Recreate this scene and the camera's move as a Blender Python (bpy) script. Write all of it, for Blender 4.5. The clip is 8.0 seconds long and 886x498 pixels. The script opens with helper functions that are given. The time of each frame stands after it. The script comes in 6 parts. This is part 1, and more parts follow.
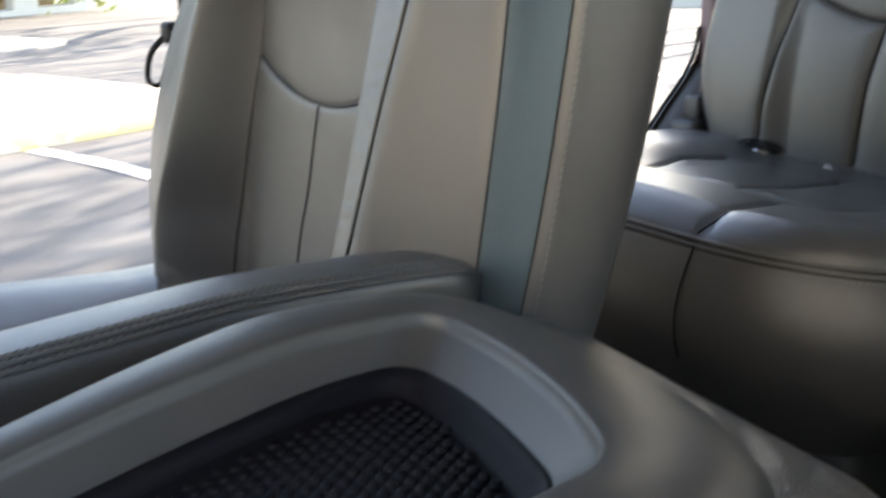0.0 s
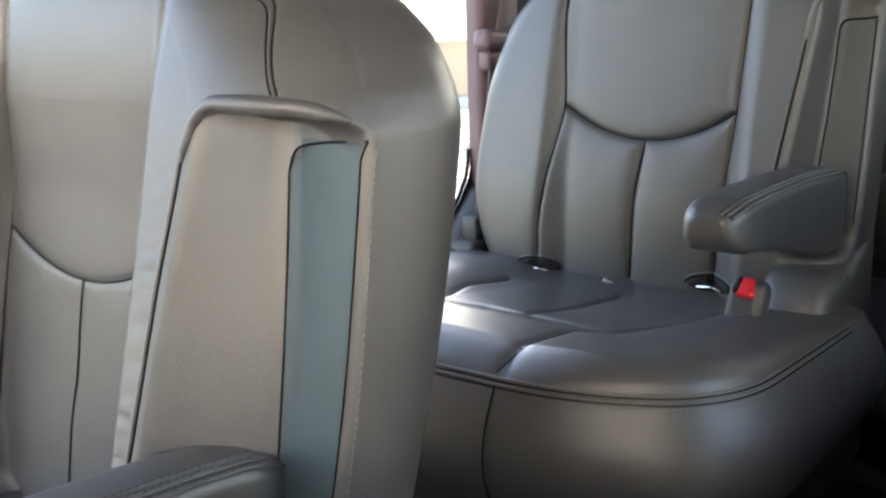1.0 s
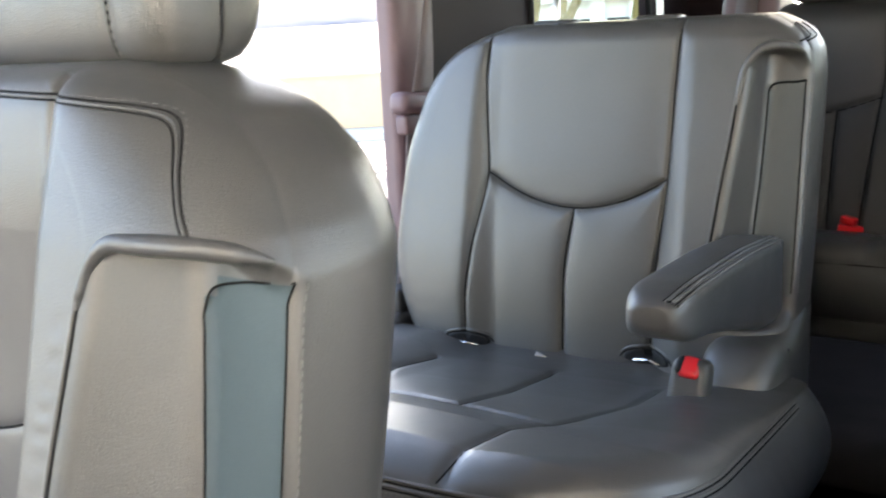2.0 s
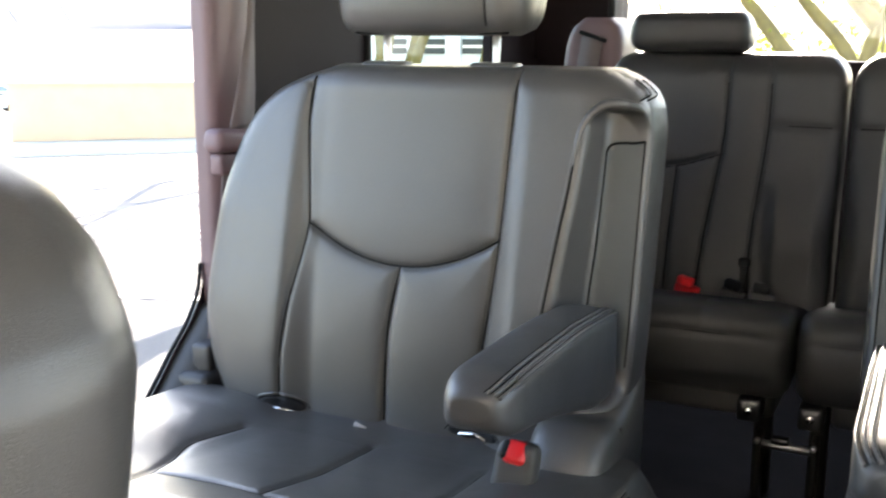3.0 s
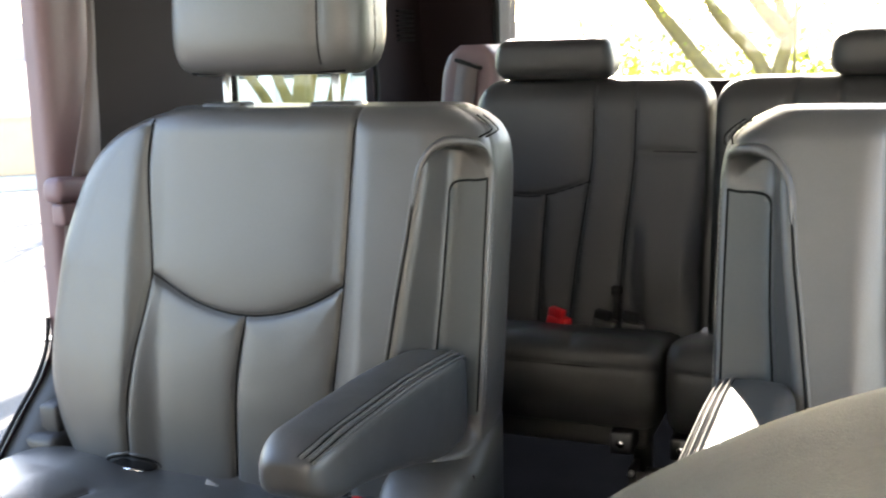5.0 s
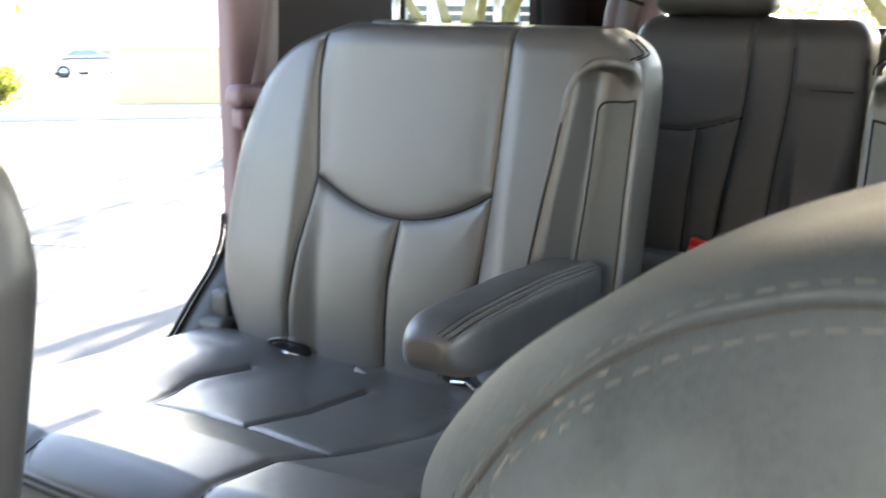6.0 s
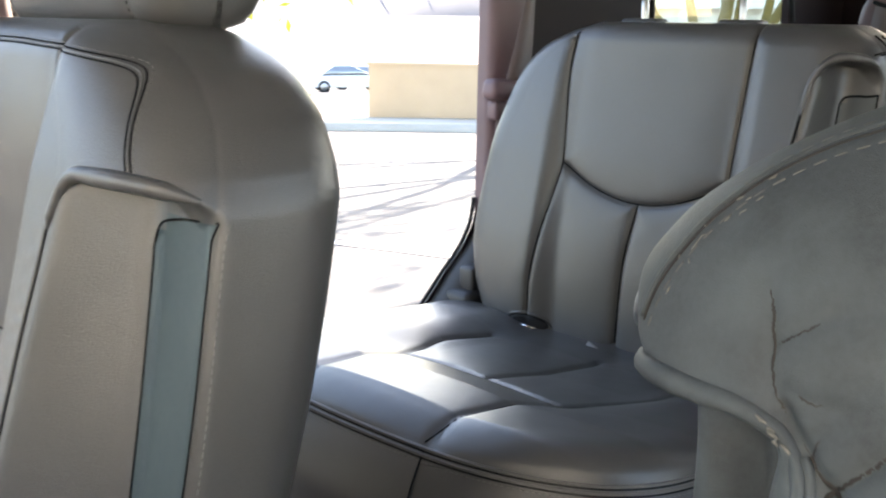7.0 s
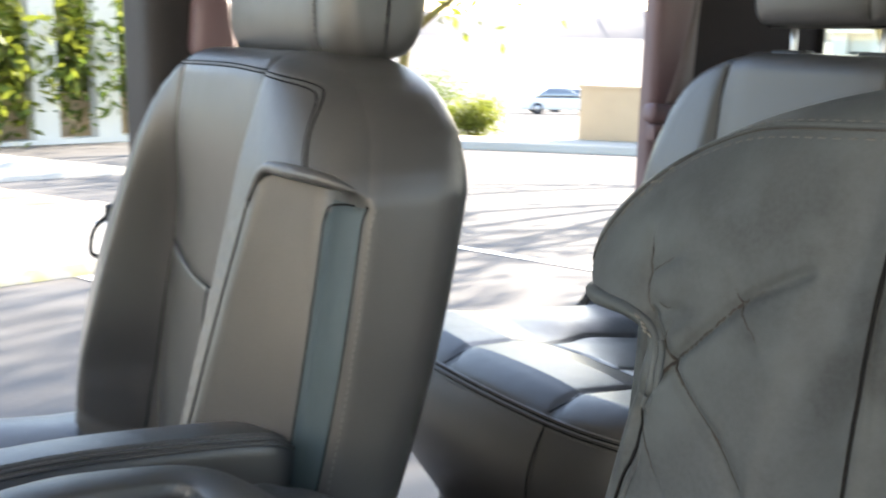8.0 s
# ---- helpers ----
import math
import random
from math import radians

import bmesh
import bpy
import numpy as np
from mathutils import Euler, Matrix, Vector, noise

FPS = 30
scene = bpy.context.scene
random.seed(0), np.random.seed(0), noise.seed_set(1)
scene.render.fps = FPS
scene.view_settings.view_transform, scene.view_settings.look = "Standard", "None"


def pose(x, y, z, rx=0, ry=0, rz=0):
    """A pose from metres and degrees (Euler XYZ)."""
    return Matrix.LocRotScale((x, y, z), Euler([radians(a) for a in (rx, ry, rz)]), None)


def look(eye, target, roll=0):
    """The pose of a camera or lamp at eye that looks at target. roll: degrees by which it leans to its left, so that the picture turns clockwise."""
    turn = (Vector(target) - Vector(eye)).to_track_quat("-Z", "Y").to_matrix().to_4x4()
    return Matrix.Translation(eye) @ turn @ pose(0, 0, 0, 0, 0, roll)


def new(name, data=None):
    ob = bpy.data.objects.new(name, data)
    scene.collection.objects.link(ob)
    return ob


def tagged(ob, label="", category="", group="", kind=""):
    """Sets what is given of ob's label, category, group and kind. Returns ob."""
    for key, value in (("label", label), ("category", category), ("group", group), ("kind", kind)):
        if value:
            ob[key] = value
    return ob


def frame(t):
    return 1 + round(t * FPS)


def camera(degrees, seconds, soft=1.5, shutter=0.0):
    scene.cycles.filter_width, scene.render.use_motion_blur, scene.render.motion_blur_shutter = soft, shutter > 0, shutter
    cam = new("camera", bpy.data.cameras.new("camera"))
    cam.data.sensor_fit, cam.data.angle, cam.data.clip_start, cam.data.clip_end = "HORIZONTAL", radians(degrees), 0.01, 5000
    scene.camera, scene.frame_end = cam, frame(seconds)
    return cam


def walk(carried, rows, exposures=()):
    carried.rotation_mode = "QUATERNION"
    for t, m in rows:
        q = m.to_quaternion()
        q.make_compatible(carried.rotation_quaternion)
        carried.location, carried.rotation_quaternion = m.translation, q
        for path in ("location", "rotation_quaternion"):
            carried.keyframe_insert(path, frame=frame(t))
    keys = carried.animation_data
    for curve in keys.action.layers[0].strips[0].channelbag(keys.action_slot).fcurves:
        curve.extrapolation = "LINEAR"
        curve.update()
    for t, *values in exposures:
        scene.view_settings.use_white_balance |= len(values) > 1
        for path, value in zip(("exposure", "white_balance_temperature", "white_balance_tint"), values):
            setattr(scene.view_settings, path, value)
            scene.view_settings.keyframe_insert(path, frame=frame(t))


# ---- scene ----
# ---------------------------------------------------------------- camera
cam = camera(45.9, 8.0, soft=2.0, shutter=0.4)
PATH = [
    (0, (0.347, -0.210, 0.938), (-1.138, 0.959, 0.285), -1.0),
    (0.5, (0.322, -0.196, 0.956), (-1.030, 1.182, 0.433), -1.0),
    (1, (0.290, -0.174, 0.975), (-0.930, 1.336, 0.495), -2.4),
    (1.2, (0.274, -0.163, 0.983), (-0.915, 1.377, 0.521), -2.4),
    (2.3, (0.209, -0.061, 1.035), (-0.797, 1.608, 0.581), -3.0),
    (2.5, (0.206, -0.023, 1.037), (-0.728, 1.683, 0.572), -2.2),
    (3, (0.186, 0.036, 1.056), (-0.656, 1.802, 0.638), 0.0),
    (3.5, (0.191, 0.084, 1.065), (-0.509, 1.915, 0.666), -0.4),
    (4, (0.208, 0.116, 1.071), (-0.414, 1.981, 0.705), 0.2),
    (4.2, (0.216, 0.125, 1.071), (-0.368, 2.006, 0.725), 0.1),
    (5.3, (0.287, 0.129, 1.075), (-0.541, 1.904, 0.668), -1.8),
    (5.5, (0.292, 0.113, 1.071), (-0.589, 1.858, 0.647), -1.2),
    (6, (0.320, 0.055, 1.046), (-0.673, 1.724, 0.570), 0.3),
    (6.5, (0.356, -0.011, 1.023), (-0.825, 1.538, 0.570), 0.7),
    (7, (0.391, -0.047, 1.016), (-0.964, 1.356, 0.574), 0.5),
    (7.5, (0.460, -0.091, 1.017), (-0.962, 1.246, 0.578), 0.5),
    (8, (0.590, -0.116, 1.029), (-1.025, 0.991, 0.623), 0.9),
]
walk(cam, [(t, look(eye, target, roll)) for t, eye, target, roll in PATH],
     [(0.0, 3.04, 7400, 15), (0.5, 3.42, 7600, 13), (1.0, 3.62, 7400, 17), (2.5, 4.00, 7200, 15), (3.0, 3.86, 7250, 16), (4.0, 3.86, 7250, 16), (5.5, 3.95, 7200, 15), (6.2, 3.92, 7150, 15), (7.0, 3.28, 7250, 16), (8.0, 3.00, 7150, 14)])

# ---------------------------------------------------------------- world and sun
SUN_DIR = Vector((-0.262, 0.895, 0.36)).normalized()      # towards the sun
world = bpy.data.worlds.new("sky_world")
scene.world = world
world.use_nodes = True
wn = world.node_tree
for n in list(wn.nodes):
    wn.nodes.remove(n)
sky = wn.nodes.new("ShaderNodeTexSky")
sky.sky_type = "NISHITA"
sky.sun_disc = False
sky.sun_elevation = math.asin(SUN_DIR.z)
sky.sun_rotation = math.atan2(SUN_DIR.x, SUN_DIR.y)
sky.air_density, sky.dust_density, sky.ozone_density = 0.9, 0.5, 0.4
bg = wn.nodes.new("ShaderNodeBackground")
bg.inputs["Strength"].default_value = 0.14
wo = wn.nodes.new("ShaderNodeOutputWorld")
wn.links.new(sky.outputs[0], bg.inputs[0])
wn.links.new(bg.outputs[0], wo.inputs[0])
sun = new("sun", bpy.data.lights.new("sun", "SUN"))
sun.data.energy = 3.8
sun.data.angle = radians(0.5)
sun.data.color = (1.0, 0.94, 0.84)
sun.matrix_world = look(SUN_DIR * 30, (0, 0, 0))

# ---------------------------------------------------------------- materials
def mat(name, color, rough=0.5, metal=0.0, vary=0.15, big=3.0, fine=300.0, bump=0.0, bump_scale=None, voronoi=0.0,
        coat=0.0, second=None, second_at=(0.55, 0.7), spec=0.5, sheen=0.0, dent=0.0):
    """A surface with colour variation at two scales, grain bump and, if given, a second colour in blotches."""
    m = bpy.data.materials.new(name)
    m.use_nodes = True
    t = m.node_tree
    b = t.nodes["Principled BSDF"]
    co = t.nodes.new("ShaderNodeTexCoord")
    geo = t.nodes.new("ShaderNodeNewGeometry")
    n1 = t.nodes.new("ShaderNodeTexNoise")
    n1.inputs["Scale"].default_value, n1.inputs["Detail"].default_value = big, 6
    n2 = t.nodes.new("ShaderNodeTexNoise")
    n2.inputs["Scale"].default_value, n2.inputs["Detail"].default_value = fine, 2
    for n in (n1, n2):
        t.links.new(geo.outputs["Position"], n.inputs["Vector"])
    mix = t.nodes.new("ShaderNodeMath")
    mix.operation = "MULTIPLY_ADD"
    mix.inputs[1].default_value = 0.35
    t.links.new(n2.outputs["Fac"], mix.inputs[0])
    t.links.new(n1.outputs["Fac"], mix.inputs[2])
    ramp = t.nodes.new("ShaderNodeValToRGB")
    ramp.color_ramp.elements[0].position, ramp.color_ramp.elements[1].position = 0.4, 0.95
    c = Vector(color)
    ramp.color_ramp.elements[0].color = (*[max(0, v * (1 - vary)) for v in c], 1)
    ramp.color_ramp.elements[1].color = (*[min(1, v * (1 + vary)) for v in c], 1)
    t.links.new(mix.outputs[0], ramp.inputs[0])
    out = ramp.outputs[0]
    if second:
        n3 = t.nodes.new("ShaderNodeTexNoise")
        n3.inputs["Scale"].default_value, n3.inputs["Detail"].default_value = big * 2.3, 8
        t.links.new(geo.outputs["Position"], n3.inputs["Vector"])
        mr = t.nodes.new("ShaderNodeMapRange")
        mr.inputs[1].default_value, mr.inputs[2].default_value = second_at
        t.links.new(n3.outputs["Fac"], mr.inputs[0])
        mx = t.nodes.new("ShaderNodeMix")
        mx.data_type = "RGBA"
        t.links.new(mr.outputs[0], mx.inputs[0])
        t.links.new(out, mx.inputs[6])
        mx.inputs[7].default_value = (*second, 1)
        out = mx.outputs[2]
    t.links.new(out, b.inputs["Base Color"])
    rr = t.nodes.new("ShaderNodeMapRange")
    rr.inputs[3].default_value, rr.inputs[4].default_value = rough * 0.85, min(1, rough * 1.15)
    t.links.new(n1.outputs["Fac"], rr.inputs[0])
    t.links.new(rr.outputs[0], b.inputs["Roughness"])
    b.inputs["Metallic"].default_value = metal
    b.inputs["Specular IOR Level"].default_value = spec
    b.inputs["Coat Weight"].default_value = coat
    b.inputs["Sheen Weight"].default_value = sheen
    if bump:
        if voronoi:
            v = t.nodes.new("ShaderNodeTexVoronoi")
            v.feature = "DISTANCE_TO_EDGE"
            v.inputs["Scale"].default_value = voronoi
            t.links.new(geo.outputs["Position"], v.inputs["Vector"])
            vm = t.nodes.new("ShaderNodeMapRange")
            vm.inputs[1].default_value, vm.inputs[2].default_value = 0.0, 0.25
            t.links.new(v.outputs["Distance"], vm.inputs[0])
            src = vm.outputs[0]
        else:
            n4 = t.nodes.new("ShaderNodeTexNoise")
            n4.inputs["Scale"].default_value, n4.inputs["Detail"].default_value = bump_scale or fine, 4
            t.links.new(geo.outputs["Position"], n4.inputs["Vector"])
            src = n4.outputs["Fac"]
        ad = t.nodes.new("ShaderNodeMath")
        ad.operation = "MULTIPLY_ADD"
        n5 = t.nodes.new("ShaderNodeTexNoise")
        n5.inputs["Scale"].default_value, n5.inputs["Detail"].default_value = big * 5, 3
        t.links.new(geo.outputs["Position"], n5.inputs["Vector"])
        ad.inputs[1].default_value = 1.2
        t.links.new(n5.outputs["Fac"], ad.inputs[0])
        t.links.new(src, ad.inputs[2])
        bp = t.nodes.new("ShaderNodeBump")
        bp.inputs["Strength"].default_value, bp.inputs["Distance"].default_value = bump, 0.001
        t.links.new(ad.outputs[0], bp.inputs["Height"])
        if dent:                                     # soft rumples, a few centimetres across, and fine creases
            n6 = t.nodes.new("ShaderNodeTexNoise")
            n6.inputs["Scale"].default_value, n6.inputs["Detail"].default_value = 13, 2
            n7 = t.nodes.new("ShaderNodeTexNoise")
            n7.inputs["Scale"].default_value, n7.inputs["Detail"].default_value = 60, 2
            for n in (n6, n7):
                t.links.new(geo.outputs["Position"], n.inputs["Vector"])
            sm = t.nodes.new("ShaderNodeMath")
            sm.operation = "MULTIPLY_ADD"
            sm.inputs[1].default_value = 0.08
            t.links.new(n7.outputs["Fac"], sm.inputs[0])
            t.links.new(n6.outputs["Fac"], sm.inputs[2])
            b2 = t.nodes.new("ShaderNodeBump")
            b2.inputs["Strength"].default_value, b2.inputs["Distance"].default_value = 1.0, dent
            t.links.new(sm.outputs[0], b2.inputs["Height"])
            t.links.new(b2.outputs[0], bp.inputs["Normal"])
        t.links.new(bp.outputs[0], b.inputs["Normal"])
    return m


LEATHER = mat("grey_leather", (0.065, 0.062, 0.059), 0.355, vary=0.14, big=5, fine=420, bump=0.16, voronoi=520, spec=0.7, dent=0.0016)
VINYL = mat("blue_grey_vinyl", (0.030, 0.049, 0.056), 0.36, vary=0.10, big=5, fine=420, bump=0.2, voronoi=700, spec=0.5, dent=0.0010)
# The same pocket vinyl, its colour lifted for the light on the second row.
VINYL_LIT = mat("lit_grey_vinyl", (0.058, 0.066, 0.067), 0.38, vary=0.10, big=5, fine=420, bump=0.2, voronoi=700, spec=0.5, dent=0.0010)
LEATHER_WORN = mat("worn_grey_leather", (0.048, 0.0535, 0.055), 0.58, vary=0.35, big=9, fine=420, bump=0.2, voronoi=1300, spec=0.2,
                   second=(0.074, 0.085, 0.087), second_at=(0.48, 0.72), dent=0.0035)
# Darker than the other leather; for the bench and the console's rear pad.
LEATHER_DARK = mat("dark_leather", (0.036, 0.0365, 0.038), 0.35, vary=0.15, big=5, fine=420, bump=0.3, voronoi=520, dent=0.0013)
THREAD = mat("grey_thread", (0.14, 0.135, 0.127), 0.7, fine=900)
THREAD_OLD = mat("worn_grey_thread", (0.075, 0.072, 0.064), 0.8, vary=0.3, fine=900)
SEAM = mat("dark_seam_cord", (0.009, 0.009, 0.009), 0.9, fine=900, spec=0.1)
PIPING = mat("grey_piping", (0.11, 0.104, 0.098), 0.4, fine=900)
CREASE = mat("cracked_leather_line", (0.018, 0.015, 0.012), 0.85, vary=0.4, fine=700)
FRAY_GLINT = mat("frayed_and_glinting_leather", (0.12, 0.113, 0.095), 0.8, vary=0.3, fine=700, bump=0.5)
PLASTIC = mat("grey_moulded_plastic", (0.054, 0.053, 0.051), 0.42, vary=0.06, big=4, fine=800, bump=0.25, bump_scale=1300)
PLASTIC_DARK = mat("charcoal_plastic", (0.035, 0.034, 0.035), 0.5, vary=0.1, big=4, fine=800, bump=0.2, bump_scale=1200)
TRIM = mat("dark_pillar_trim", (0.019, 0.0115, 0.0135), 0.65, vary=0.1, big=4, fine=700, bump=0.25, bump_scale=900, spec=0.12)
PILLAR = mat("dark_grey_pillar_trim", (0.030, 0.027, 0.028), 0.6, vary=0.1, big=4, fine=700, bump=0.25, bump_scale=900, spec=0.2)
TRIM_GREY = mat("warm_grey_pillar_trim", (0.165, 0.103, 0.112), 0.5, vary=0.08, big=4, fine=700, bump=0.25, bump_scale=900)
RUBBER = mat("black_rubber_mat", (0.006, 0.0057, 0.0075), 0.55, spec=0.13, vary=0.2, big=6, fine=600, bump=0.2)
CREAM = mat("cream_bounce_surface", (0.63, 0.60, 0.55), 0.85, vary=0.06, big=1, fine=40, bump=0.3)
SEAL = mat("black_rubber_seal", (0.010, 0.010, 0.011), 0.55, vary=0.2, big=6, fine=600, spec=0.2)
CARPET = mat("charcoal_carpet", (0.022, 0.020, 0.020), 0.95, vary=0.35, big=8, fine=500, bump=1.0, bump_scale=900, spec=0.05)
BELT = mat("grey_belt_webbing", (0.16, 0.125, 0.125), 0.7, vary=0.15, fine=900, bump=0.4, bump_scale=1500)
CHROME = mat("polished_steel", (0.72, 0.72, 0.72), 0.18, metal=1.0, vary=0.05)
POST = mat("satin_steel", (0.70, 0.70, 0.70), 0.42, metal=1.0, vary=0.05)
STEEL = mat("dull_steel", (0.42, 0.42, 0.43), 0.38, metal=1.0, vary=0.15, fine=200)
STEEL_DARK = mat("blackened_steel", (0.10, 0.10, 0.105), 0.45, metal=1.0, vary=0.2, fine=200)
RED = mat("red_plastic", (0.62, 0.015, 0.02), 0.35, vary=0.05)
TAG = mat("white_fabric_tag", (0.33, 0.32, 0.31), 0.8, vary=0.08)
HEADLINER = mat("grey_headliner", (0.60, 0.58, 0.55), 0.9, vary=0.05, fine=800, bump=0.3)
PAINT = mat("dark_body_paint", (0.05, 0.05, 0.055), 0.25, vary=0.05, coat=0.6)
ASPHALT = mat("grey_asphalt", (0.088, 0.086, 0.084), 0.9, vary=0.3, big=0.6, fine=60, bump=0.8, bump_scale=90, second=(0.12, 0.117, 0.112))
CONCRETE = mat("pale_concrete", (0.42, 0.40, 0.36), 0.85, vary=0.12, big=0.8, fine=40, bump=0.4, bump_scale=60)
GRAVEL = mat("tan_gravel", (0.30, 0.24, 0.18), 0.95, vary=0.35, big=2, fine=30, bump=1.0, bump_scale=40)
LINE = mat("white_road_paint", (0.72, 0.72, 0.69), 0.7, vary=0.12, big=3, fine=50)
YELLOW = mat("yellow_kerb_paint", (0.45, 0.40, 0.20), 0.7, vary=0.2, big=3, fine=50, second=(0.42, 0.40, 0.35), second_at=(0.45, 0.6))
STUCCO = mat("tan_stucco", (0.50, 0.375, 0.255), 0.9, vary=0.08, big=1.5, fine=60, bump=0.5, bump_scale=80)
WHITEWALL = mat("white_stucco", (0.72, 0.70, 0.66), 0.85, vary=0.06, big=1, fine=40, bump=0.3)
BARK = mat("yellow_green_bark", (0.15, 0.115, 0.035), 0.85, vary=0.35, big=6, fine=60, bump=0.8, bump_scale=40)
LEAF = mat("yellow_green_leaves", (0.11, 0.13, 0.015), 0.6, vary=0.5, big=1.5, fine=20)
LEAF_DARK = mat("green_leaves", (0.075, 0.11, 0.018), 0.6, vary=0.5, big=1.5, fine=20)


def let_light_through(m, share, tint):
    """Thin leaves glow with the light that falls on their far side."""
    t = m.node_tree
    b = t.nodes["Principled BSDF"]
    tr = t.nodes.new("ShaderNodeBsdfTranslucent")
    tr.inputs["Color"].default_value = (*tint, 1)
    mx = t.nodes.new("ShaderNodeMixShader")
    mx.inputs[0].default_value = share
    t.links.new(b.outputs[0], mx.inputs[1])
    t.links.new(tr.outputs[0], mx.inputs[2])
    t.links.new(mx.outputs[0], t.nodes["Material Output"].inputs["Surface"])


let_light_through(LEAF, 0.5, (0.20, 0.24, 0.03))
let_light_through(LEAF_DARK, 0.4, (0.13, 0.20, 0.03))
HILL = mat("hazy_hill", (0.10, 0.10, 0.11), 1.0, vary=0.2, big=0.01, fine=0.05)
CARGLASS = mat("sky_lit_car_glass", (0.30, 0.32, 0.33), 0.12, metal=0.7, vary=0.05)
CARWHITE = mat("white_car_paint", (0.75, 0.75, 0.75), 0.3, vary=0.03, coat=0.5)
TYRE = mat("tyre_rubber", (0.02, 0.02, 0.02), 0.8, vary=0.2)
DARKGLASS = mat("dark_window_glass", (0.02, 0.03, 0.035), 0.35, vary=0.1, spec=0.4)


def glass_material(name, tint):
    m = bpy.data.materials.new(name)
    m.use_nodes = True
    t = m.node_tree
    t.nodes.remove(t.nodes["Principled BSDF"])
    tr = t.nodes.new("ShaderNodeBsdfTransparent")
    tr.inputs[0].default_value = (*tint, 1)
    gl = t.nodes.new("ShaderNodeBsdfGlossy")
    gl.inputs["Roughness"].default_value = 0.02
    lw = t.nodes.new("ShaderNodeLayerWeight")
    lw.inputs["Blend"].default_value = 0.5
    pw = t.nodes.new("ShaderNodeMath")
    pw.operation = "POWER"
    pw.inputs[1].default_value = 5.0
    t.links.new(lw.outputs["Facing"], pw.inputs[0])
    fr = t.nodes.new("ShaderNodeMath")
    fr.operation = "MULTIPLY_ADD"
    fr.inputs[1].default_value, fr.inputs[2].default_value = 0.9, 0.035
    t.links.new(pw.outputs[0], fr.inputs[0])
    mx = t.nodes.new("ShaderNodeMixShader")
    t.links.new(fr.outputs[0], mx.inputs[0])
    t.links.new(tr.outputs[0], mx.inputs[1])
    t.links.new(gl.outputs[0], mx.inputs[2])
    t.links.new(mx.outputs[0], t.nodes["Material Output"].inputs[0])
    return m


GLASS = glass_material("car_glass", (0.86, 0.92, 0.9))
GLASS_CLEAR = glass_material("clear_glass", (0.96, 0.98, 0.98))

# ---------------------------------------------------------------- mesh helpers
WORLD_AT = {}


def thing(name, at, label, category, group="", kind=""):
    """An Empty at the base of a thing, which its parts hang under."""
    ob = new(name)
    ob.empty_display_size = 0.05
    ob.location = at
    WORLD_AT[ob] = Vector(at)
    return tagged(ob, label, category, group, kind)


def part(name, data, material, parent=None, label="", smooth=True):
    """Links (verts, faces), given in the world, or a bmesh as one mesh object under a thing or a part."""
    me = bpy.data.meshes.new(name)
    if isinstance(data, bmesh.types.BMesh):
        data.to_mesh(me)
        data.free()
    else:
        me.from_pydata([tuple(map(float, v)) for v in data[0]], [], [tuple(map(int, f)) for f in data[1]])
        bm = bmesh.new()
        bm.from_mesh(me)
        bmesh.ops.recalc_face_normals(bm, faces=bm.faces[:])
        bm.to_mesh(me)
        bm.free()
    n = len(me.vertices)
    co = np.empty(n * 3)
    me.vertices.foreach_get("co", co)
    co = co.reshape(-1, 3)
    mid = (co.min(0) + co.max(0)) / 2
    mid[2] = co[:, 2].min()
    me.vertices.foreach_set("co", (co - mid).ravel())
    me.materials.append(material)
    if smooth:
        me.polygons.foreach_set("use_smooth", [True] * len(me.polygons))
    me.update()
    ob = new(name, me)
    ob.location = mid
    WORLD_AT[ob] = Vector(mid)
    if parent is not None:
        ob.parent = parent
        ob.matrix_parent_inverse = Matrix.Translation(-WORLD_AT[parent])
    if label:
        ob["label"] = label
    return ob


def smoothstep(a, b, x):
    u = np.clip((np.asarray(x, float) - a) / (b - a), 0, 1)
    return u * u * (3 - 2 * u)


def join(*meshes):
    """Several (verts, faces) as one."""
    verts, faces, base = [], [], 0
    for v, f in meshes:
        verts.extend(map(tuple, v))
        faces.extend(tuple(i + base for i in q) for q in f)
        base += len(v)
    return verts, faces


def loft(rings, cap_start=True, cap_end=True, flip=False):
    """Rings of equal count, closed round, as a skin."""
    rings = np.asarray(rings, float)
    m, n = rings.shape[:2]
    faces = []
    for i in range(m - 1):
        a, b = i * n, (i + 1) * n
        for k in range(n):
            j = (k + 1) % n
            faces.append((a + k, a + j, b + j, b + k))
    if cap_start:
        faces.append(tuple(range(n - 1, -1, -1)))
    if cap_end:
        faces.append(tuple((m - 1) * n + k for k in range(n)))
    if flip:
        faces = [f[::-1] for f in faces]
    return rings.reshape(-1, 3), faces


def tube(points, r, n=7, ends=True):
    """A round cord along points."""
    p = np.asarray(points, float)
    d = np.gradient(p, axis=0)
    d /= np.linalg.norm(d, axis=1)[:, None] + 1e-9
    ref = np.array([0.31, 0.21, 0.93]) if abs(d[0] @ np.array([0.31, 0.21, 0.93])) < 0.9 else np.array([0.9, 0.1, -0.2])
    rings = []
    rr = np.broadcast_to(np.asarray(r, float), (len(p),))
    for q, t, s in zip(p, d, rr):
        u = np.cross(t, ref)
        u /= np.linalg.norm(u) + 1e-9
        ref = np.cross(u, t)
        a = np.linspace(0, 2 * np.pi, n, endpoint=False)
        rings.append(q + s * (np.cos(a)[:, None] * u + np.sin(a)[:, None] * np.cross(t, u)))
    return loft(rings, ends, ends)


